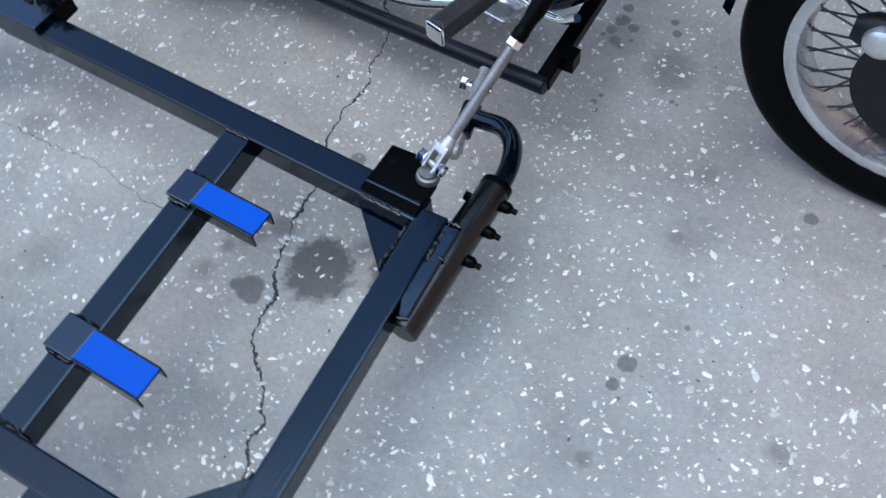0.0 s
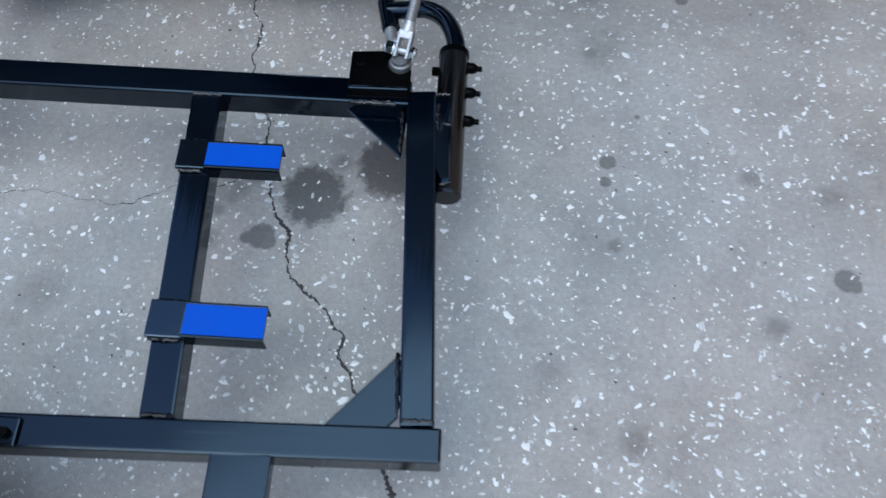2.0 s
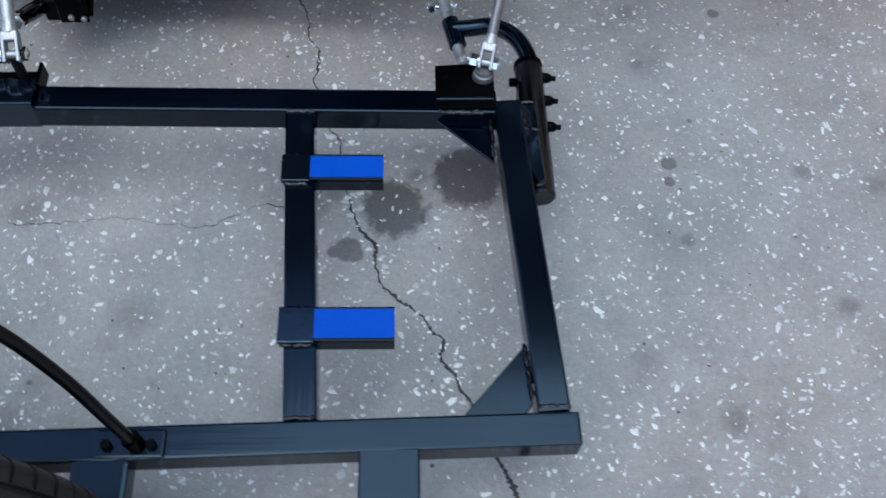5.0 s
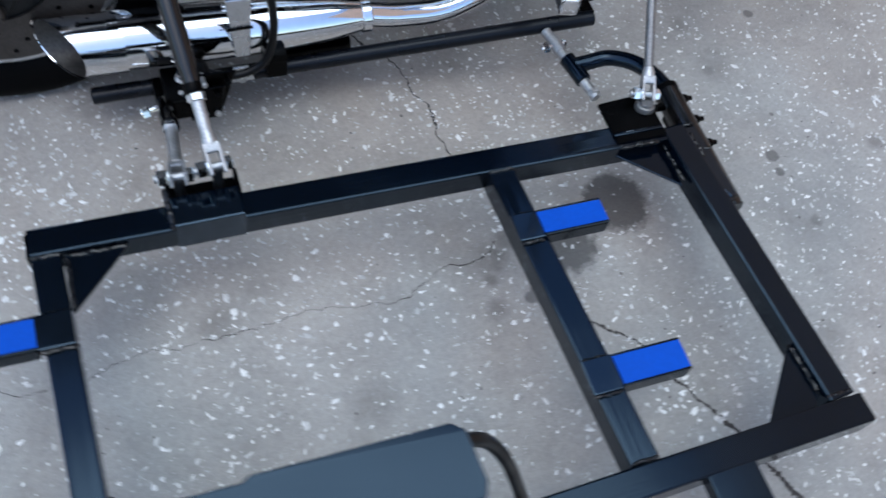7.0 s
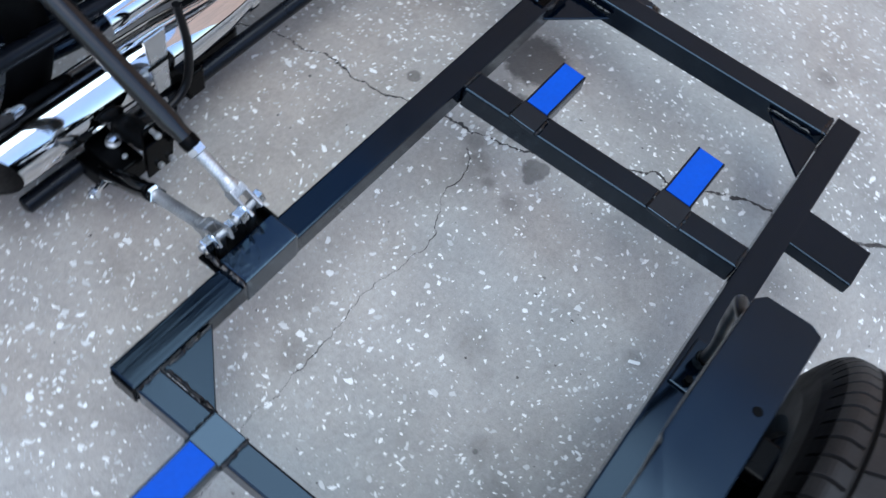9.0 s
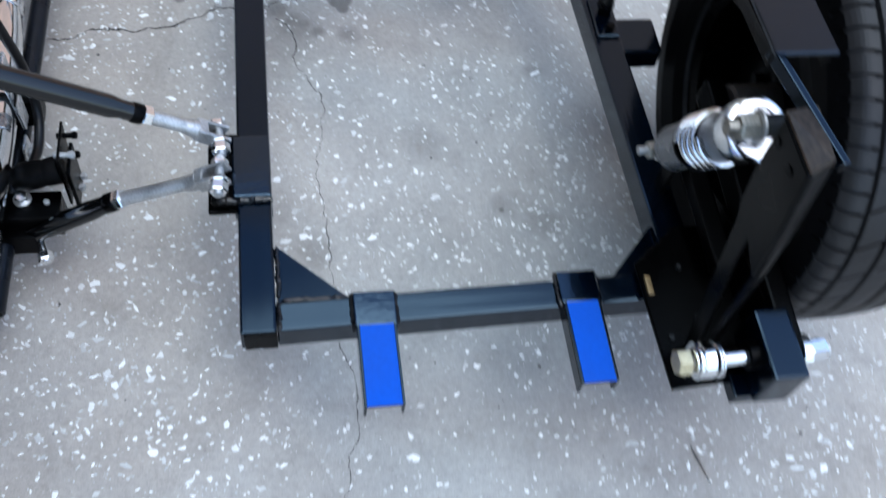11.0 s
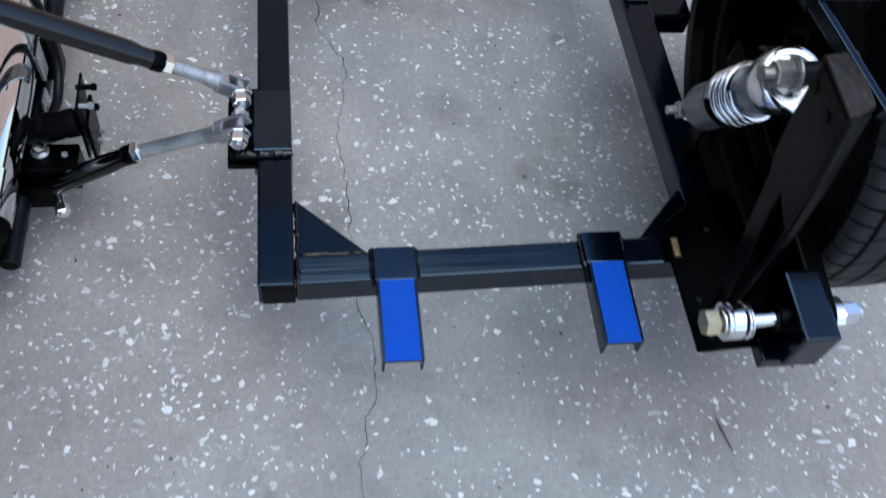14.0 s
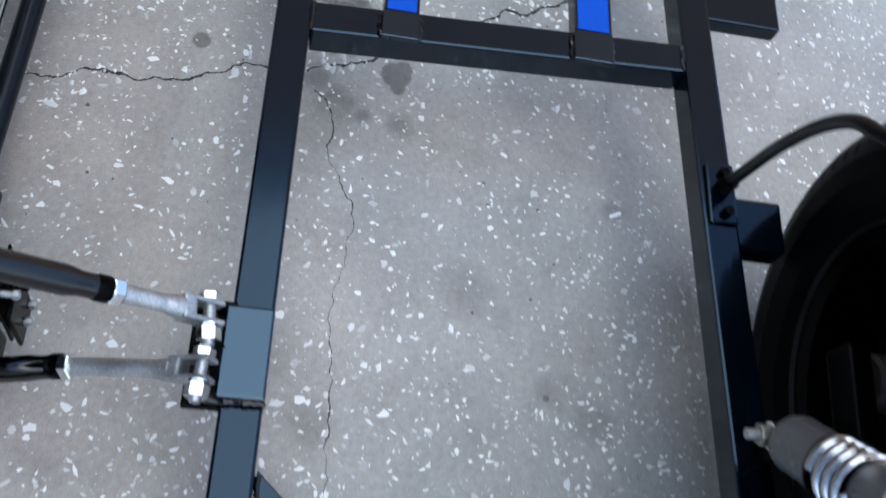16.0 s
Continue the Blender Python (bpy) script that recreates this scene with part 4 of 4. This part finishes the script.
part("chrome_cover", spin((0.86, 0.455, 0.33), (0.86, 0.52, 0.33), [(0, 0.06), (0.3, 0.088), (1, 0.095)], 40), chrome, bike, smooth=True)
part("swing_tube", rod((0.135, 0.478, 0.338), (0.45, 0.478, 0.31), 0.016), bar_black, bike, smooth=True)
# plain black block below the muffler
part("under_block", block(0.47, 0.65, 0.41, 0.50, 0.085, 0.130, 0.012), black_satin, bike)
peg = part("foot_peg", beam((1.022, 0.250, 0.330), (1.050, 0.395, 0.318), 0.036, 0.036, 0.008), peg_rubber, bike, "black rubber foot peg with chrome end")
part("peg_end", beam((1.0205, 0.243, 0.332), (1.0225, 0.2515, 0.332), 0.038, 0.040, 0.006), chrome, peg)
part("peg_mount", rod((1.048, 0.39, 0.30), (1.06, 0.50, 0.29), 0.014), chrome, bike, smooth=True)
part("brake_pedal", sweep([(1.02, 0.45, 0.28), (1.08, 0.43, 0.25), (1.16, 0.41, 0.26), (1.2, 0.40, 0.29)], 0.008, 10), chrome, bike, smooth=True)
part("foot_board_plate", plate([(0.92, 0.42, 0.215), (1.06, 0.40, 0.215), (1.08, 0.47, 0.215), (0.94, 0.49, 0.215)], 0.006), alu_rim, bike)


def loft(stations, seg=28, power=1.0):
    """A body of oval cross-sections strung along x: (x, y, z, half width, half height)."""
    bm = bmesh.new()
    rings = []
    for x, y, z, ry, rz in stations:
        ring = []
        for k in range(seg):
            c, s_ = math.cos(2 * math.pi * k / seg), math.sin(2 * math.pi * k / seg)
            ring.append(bm.verts.new((x, y + ry * math.copysign(abs(c) ** power, c), z + rz * math.copysign(abs(s_) ** power, s_))))
        rings.append(ring)
    for p, q in zip(rings, rings[1:]):
        for i in range(seg):
            bm.faces.new((p[i], p[(i + 1) % seg], q[(i + 1) % seg], q[i]))
    bm.faces.new(rings[0][::-1])
    bm.faces.new(rings[-1])
    return bm


MID = 0.56
part("fuel_tank", loft([(0.66, MID, 0.86, 0.02, 0.03), (0.70, MID, 0.87, 0.10, 0.08), (0.85, MID, 0.90, 0.15, 0.12), (1.05, MID, 0.93, 0.165, 0.14), (1.16, MID, 0.95, 0.12, 0.11), (1.21, MID, 0.96, 0.04, 0.04)]), black_paint, bike, smooth=True)
part("seat", loft([(-0.22, MID, 0.80, 0.03, 0.02), (-0.16, MID, 0.80, 0.12, 0.05), (0.15, MID, 0.77, 0.14, 0.06), (0.30, MID, 0.72, 0.17, 0.06), (0.55, MID, 0.71, 0.15, 0.07), (0.68, MID, 0.76, 0.08, 0.06)], 24, 0.8), rubber, bike, smooth=True)
for k, (x0, x1) in enumerate(((0.72, 0.70), (0.92, 0.99))):
    cyl = part("cylinder", loft([(x0 - 0.06, MID, 0.56, 0.08, 0.10), (x0 + 0.06, MID, 0.56, 0.08, 0.10)], 24, 0.6), dark_alloy, bike)
    for f in range(7):
        z = 0.48 + 0.026 * f
        part("fin", block(x0 - 0.075, x0 + 0.075, MID - 0.10, MID + 0.10, z, z + 0.006, 0.001), alu_rim, cyl)
part("rear_fender", loft([(-0.42, MID, 0.50, 0.06, 0.03), (-0.30, MID, 0.62, 0.09, 0.06), (-0.05, MID, 0.70, 0.10, 0.06), (0.20, MID, 0.66, 0.10, 0.06)], 24, 0.7), black_paint, bike, smooth=True)
for y in (MID - 0.09, MID + 0.09):
    part("fork_leg", rod((1.745, y, 0.33), (1.36, y, 1.02), 0.024), chrome, bike, smooth=True)
part("handlebar", sweep([(1.10, MID - 0.40, 1.10), (1.22, MID - 0.25, 1.13), (1.33, MID - 0.08, 1.08), (1.33, MID + 0.08, 1.08), (1.22, MID + 0.25, 1.13), (1.10, MID + 0.40, 1.10)], 0.0125, 12), chrome, bike, smooth=True)
part("headlight", loft([(1.42, MID, 0.96, 0.03, 0.03), (1.46, MID, 0.96, 0.08, 0.08), (1.56, MID, 0.95, 0.095, 0.095), (1.58, MID, 0.95, 0.09, 0.09)]), chrome, bike, smooth=True)


spoke_mat = material("spoke_steel", (0.045, 0.045, 0.047), 0.35, metal=0.5, grain=60, vary=0.3, bump=0.1)


def spoked_wheel(name, c, radius, rim_r, half, spokes, nut=True):
    prof = [(math.copysign(abs(math.sin(a)) ** 0.75, a) * half, radius - (1 - math.cos(a) ** 0.75) * half * 0.85) for a in (-1.5, -1.3, -1.05, -0.8, -0.4, 0.0001, 0.4, 0.8, 1.05, 1.3, 1.5)]
    prof += [(half * 0.85, rim_r + 0.02), (half * 0.62, rim_r), (-half * 0.62, rim_r), (-half * 0.85, rim_r + 0.02)]
    w = part(name, wheel_ring(c, prof, 96), rubber, bike, "black tyre on a spoked rim", smooth=True)
    h = half * 0.68
    part("rim", wheel_ring(c, [(-h, rim_r + 0.012), (-h - 0.004, rim_r), (-h, rim_r - 0.012), (-h * 0.5, rim_r - 0.020), (h * 0.5, rim_r - 0.020), (h, rim_r - 0.012), (h + 0.004, rim_r), (h, rim_r + 0.012), (0, rim_r + 0.002)], 96), alu_rim, w, smooth=True)
    part("hub", spin(c + Vector((0, -0.055, 0)), c + Vector((0, 0.055, 0)), [(0, 0.022), (0.08, 0.042), (0.2, 0.042), (0.3, 0.028), (0.7, 0.028), (0.8, 0.042), (0.92, 0.042), (1, 0.022)], 28), alu_rim, w, smooth=True)
    if nut:
        part("axle_nut", hexagon(c + Vector((0, -0.085, 0)), c + Vector((0, -0.055, 0)), 0.016), chrome, w)
    for k in range(spokes):
        a = 2 * math.pi * k / spokes
        sgn = 1 if k % 2 else -1
        tilt = 0.55 if (k // 2) % 2 else -0.55
        p = c + Vector((0.040 * math.cos(a + tilt), sgn * 0.042, 0.040 * math.sin(a + tilt)))
        q = c + Vector(((rim_r - 0.02) * math.cos(a), sgn * 0.008, (rim_r - 0.02) * math.sin(a)))
        part("spoke", rod(p, q, 0.0020, 6), spoke_mat, w)
    return w


FW = Vector((1.748, 0.536, 0.315))
fw = spoked_wheel("front_wheel", FW, 0.315, 0.229, 0.050, 60)
part("brake_disc", wheel_ring(FW + Vector((0, -0.062, 0)), [(0, 0.125), (0.004, 0.125), (0.004, 0.062), (0, 0.062)], 72), dark_alloy, fw)
part("hub_cap", rod(FW + Vector((0, -0.078, 0)), FW + Vector((0, -0.05, 0)), 0.036), alu_rim, fw, smooth=True)
bm = bmesh.new()
rows_ = []
for k in range(25):
    a = radians(20 + 157 * k / 24)
    rows_.append([bm.verts.new(FW + Vector((rr * math.cos(a), y, rr * math.sin(a)))) for y, rr in ((-0.062, 0.325), (-0.05, 0.342), (0, 0.35), (0.05, 0.342), (0.062, 0.325), (0.045, 0.338), (0, 0.345), (-0.045, 0.338))])
for p, q in zip(rows_, rows_[1:]):
    for i in range(8):
        bm.faces.new((p[i], p[(i + 1) % 8], q[(i + 1) % 8], q[i]))
bm.faces.new(rows_[0][::-1])
bm.faces.new(rows_[-1])
part("mud_guard", bm, black_paint, bike, smooth=True)
RW = Vector((0.018, 0.553, 0.325))
rw = spoked_wheel("rear_wheel", RW, 0.325, 0.214, 0.066, 40, nut=False)
disc = part("brake_disc", wheel_ring(RW + Vector((0, -0.066, 0)), [(0, 0.192), (0.005, 0.192), (0.005, 0.092), (0, 0.092)], 72), disc_steel, rw, "brown-grey steel brake disc")
part("carrier", wheel_ring(RW + Vector((0, -0.060, 0)), [(0, 0.098), (0.006, 0.098), (0.012, 0.03), (0, 0.03)], 48), dark_alloy, disc)
for k in range(36):
    a, rr = 2 * math.pi * k / 36, (0.172, 0.148, 0.122)[k % 3]
    q = RW + Vector((rr * math.cos(a), -0.0668, rr * math.sin(a)))
    part("hole", rod(q, q + Vector((0, 0.002, 0)), 0.005, 10), black_satin, disc)
part("caliper", block(-0.03, 0.06, 0.462, 0.50, 0.40, 0.47, 0.012), chrome, bike)
part("caliper_bolt", rod((0.036, 0.445, 0.428), (0.036, 0.47, 0.428), 0.010), zinc, bike)
part("caliper_bracket", plate([(0.075, 0.474, 0.42), (-0.02, 0.474, 0.40), (-0.045, 0.474, 0.27), (-0.01, 0.474, 0.245), (0.03, 0.474, 0.26), (0.075, 0.474, 0.33)], 0.010, (0, 1, 0), 0.003), dark_alloy, bike)
for x, z, rr, m_ in ((0.045, 0.337, 0.0135, bright_chrome), (-0.028, 0.281, 0.0125, bright_chrome), (0.011, 0.270, 0.0145, disc_steel)):
    part("axle_bolt", spin((x, 0.450, z), (x, 0.476, z), [(0, rr * 0.5), (0.25, rr * 0.9), (0.5, rr), (1, rr)], 18), m_, bike, smooth=True)
part("chrome_cover", loft([(0.042, 0.468, 0.366, 0.012, 0.018), (0.058, 0.464, 0.368, 0.022, 0.028), (0.098, 0.464, 0.374, 0.022, 0.030), (0.124, 0.468, 0.380, 0.010, 0.016)], 20), chrome, bike, smooth=True)

fc = part("front_caliper", loft([(1.60, 0.485, 0.385, 0.012, 0.022), (1.625, 0.482, 0.392, 0.020, 0.030), (1.67, 0.482, 0.395, 0.020, 0.030), (1.695, 0.485, 0.39, 0.012, 0.022)], 20, 0.8), dark_alloy, bike, smooth=True)
part("caliper_cap", spin((1.645, 0.452, 0.392), (1.645, 0.482, 0.392), [(0, 0.019), (0.15, 0.0255), (0.4, 0.027), (1, 0.027)], 28), alu_rim, fc, "pale round metal cap", smooth=True)

# ---- small litter ----
twig = thing("dry_leaf", (-0.175, -0.688, 0.0), "thin dry brown leaf blade lying on the concrete", "leaf")
leaf_mat = material("dry_leaf", (0.19, 0.16, 0.135), 0.7, grain=200, vary=0.4, bump=0.2, second=(0.30, 0.25, 0.21))
part("blade", plate([(-0.143, -0.679, 0.003), (-0.158, -0.6815, 0.005), (-0.185, -0.688, 0.004), (-0.208, -0.6955, 0.003), (-0.186, -0.6915, 0.002), (-0.160, -0.687, 0.002)], 0.0012, bevel=0), leaf_mat, twig)
stem = thing("dry_twig", (-0.48, -0.79, 0.0), "thin grey dry twig lying on the concrete", "twig")
part("stem", sweep([(-0.425, -0.772, 0.0016), (-0.455, -0.786, 0.002), (-0.50, -0.790, 0.0018), (-0.545, -0.806, 0.0014)], 0.0008, 6, 6), speck_mat, stem, smooth=True)
part("side_stem", sweep([(-0.462, -0.787, 0.002), (-0.475, -0.800, 0.003), (-0.497, -0.818, 0.0014)], 0.0006, 6, 5), speck_mat, stem, smooth=True)
bent = thing("dry_twig", (-0.45, -0.86, 0.0), "thin bowed dry twig lying on the concrete", "twig")
part("stem", sweep([(-0.464, -0.826, 0.0014), (-0.450, -0.850, 0.0022), (-0.444, -0.875, 0.0020), (-0.446, -0.899, 0.0014)], 0.0007, 6, 6), speck_mat, bent, smooth=True)
crisp = thing("dry_leaf", (-0.548, -0.891, 0.0), "small curled brown dry leaf lying on the concrete", "leaf")
brown_leaf = material("brown_leaf", (0.085, 0.06, 0.042), 0.75, grain=160, vary=0.4, bump=0.3, second=(0.17, 0.12, 0.085))
bm = bmesh.new()
spine = []
for k in range(9):
    u = k / 8
    wide = 0.010 * math.sin(math.pi * min(u * 0.92 + 0.06, 1.0)) * (1 + 0.25 * math.sin(9 * u))
    x, y = -0.528 - 0.040 * u, -0.882 - 0.020 * u
    spine.append([bm.verts.new((x - 0.45 * q * wide, y + 0.9 * q * wide, 0.0016 + 0.004 * q * q + 0.003 * u * u)) for q in (-1, -0.5, 0, 0.5, 1)])
for p, q in zip(spine, spine[1:]):
    for i in range(4):
        bm.faces.new((p[i], p[i + 1], q[i + 1], q[i]))
bmesh.ops.solidify(bm, geom=bm.faces[:], thickness=0.0006)
part("blade", bm, brown_leaf, crisp, smooth=True)
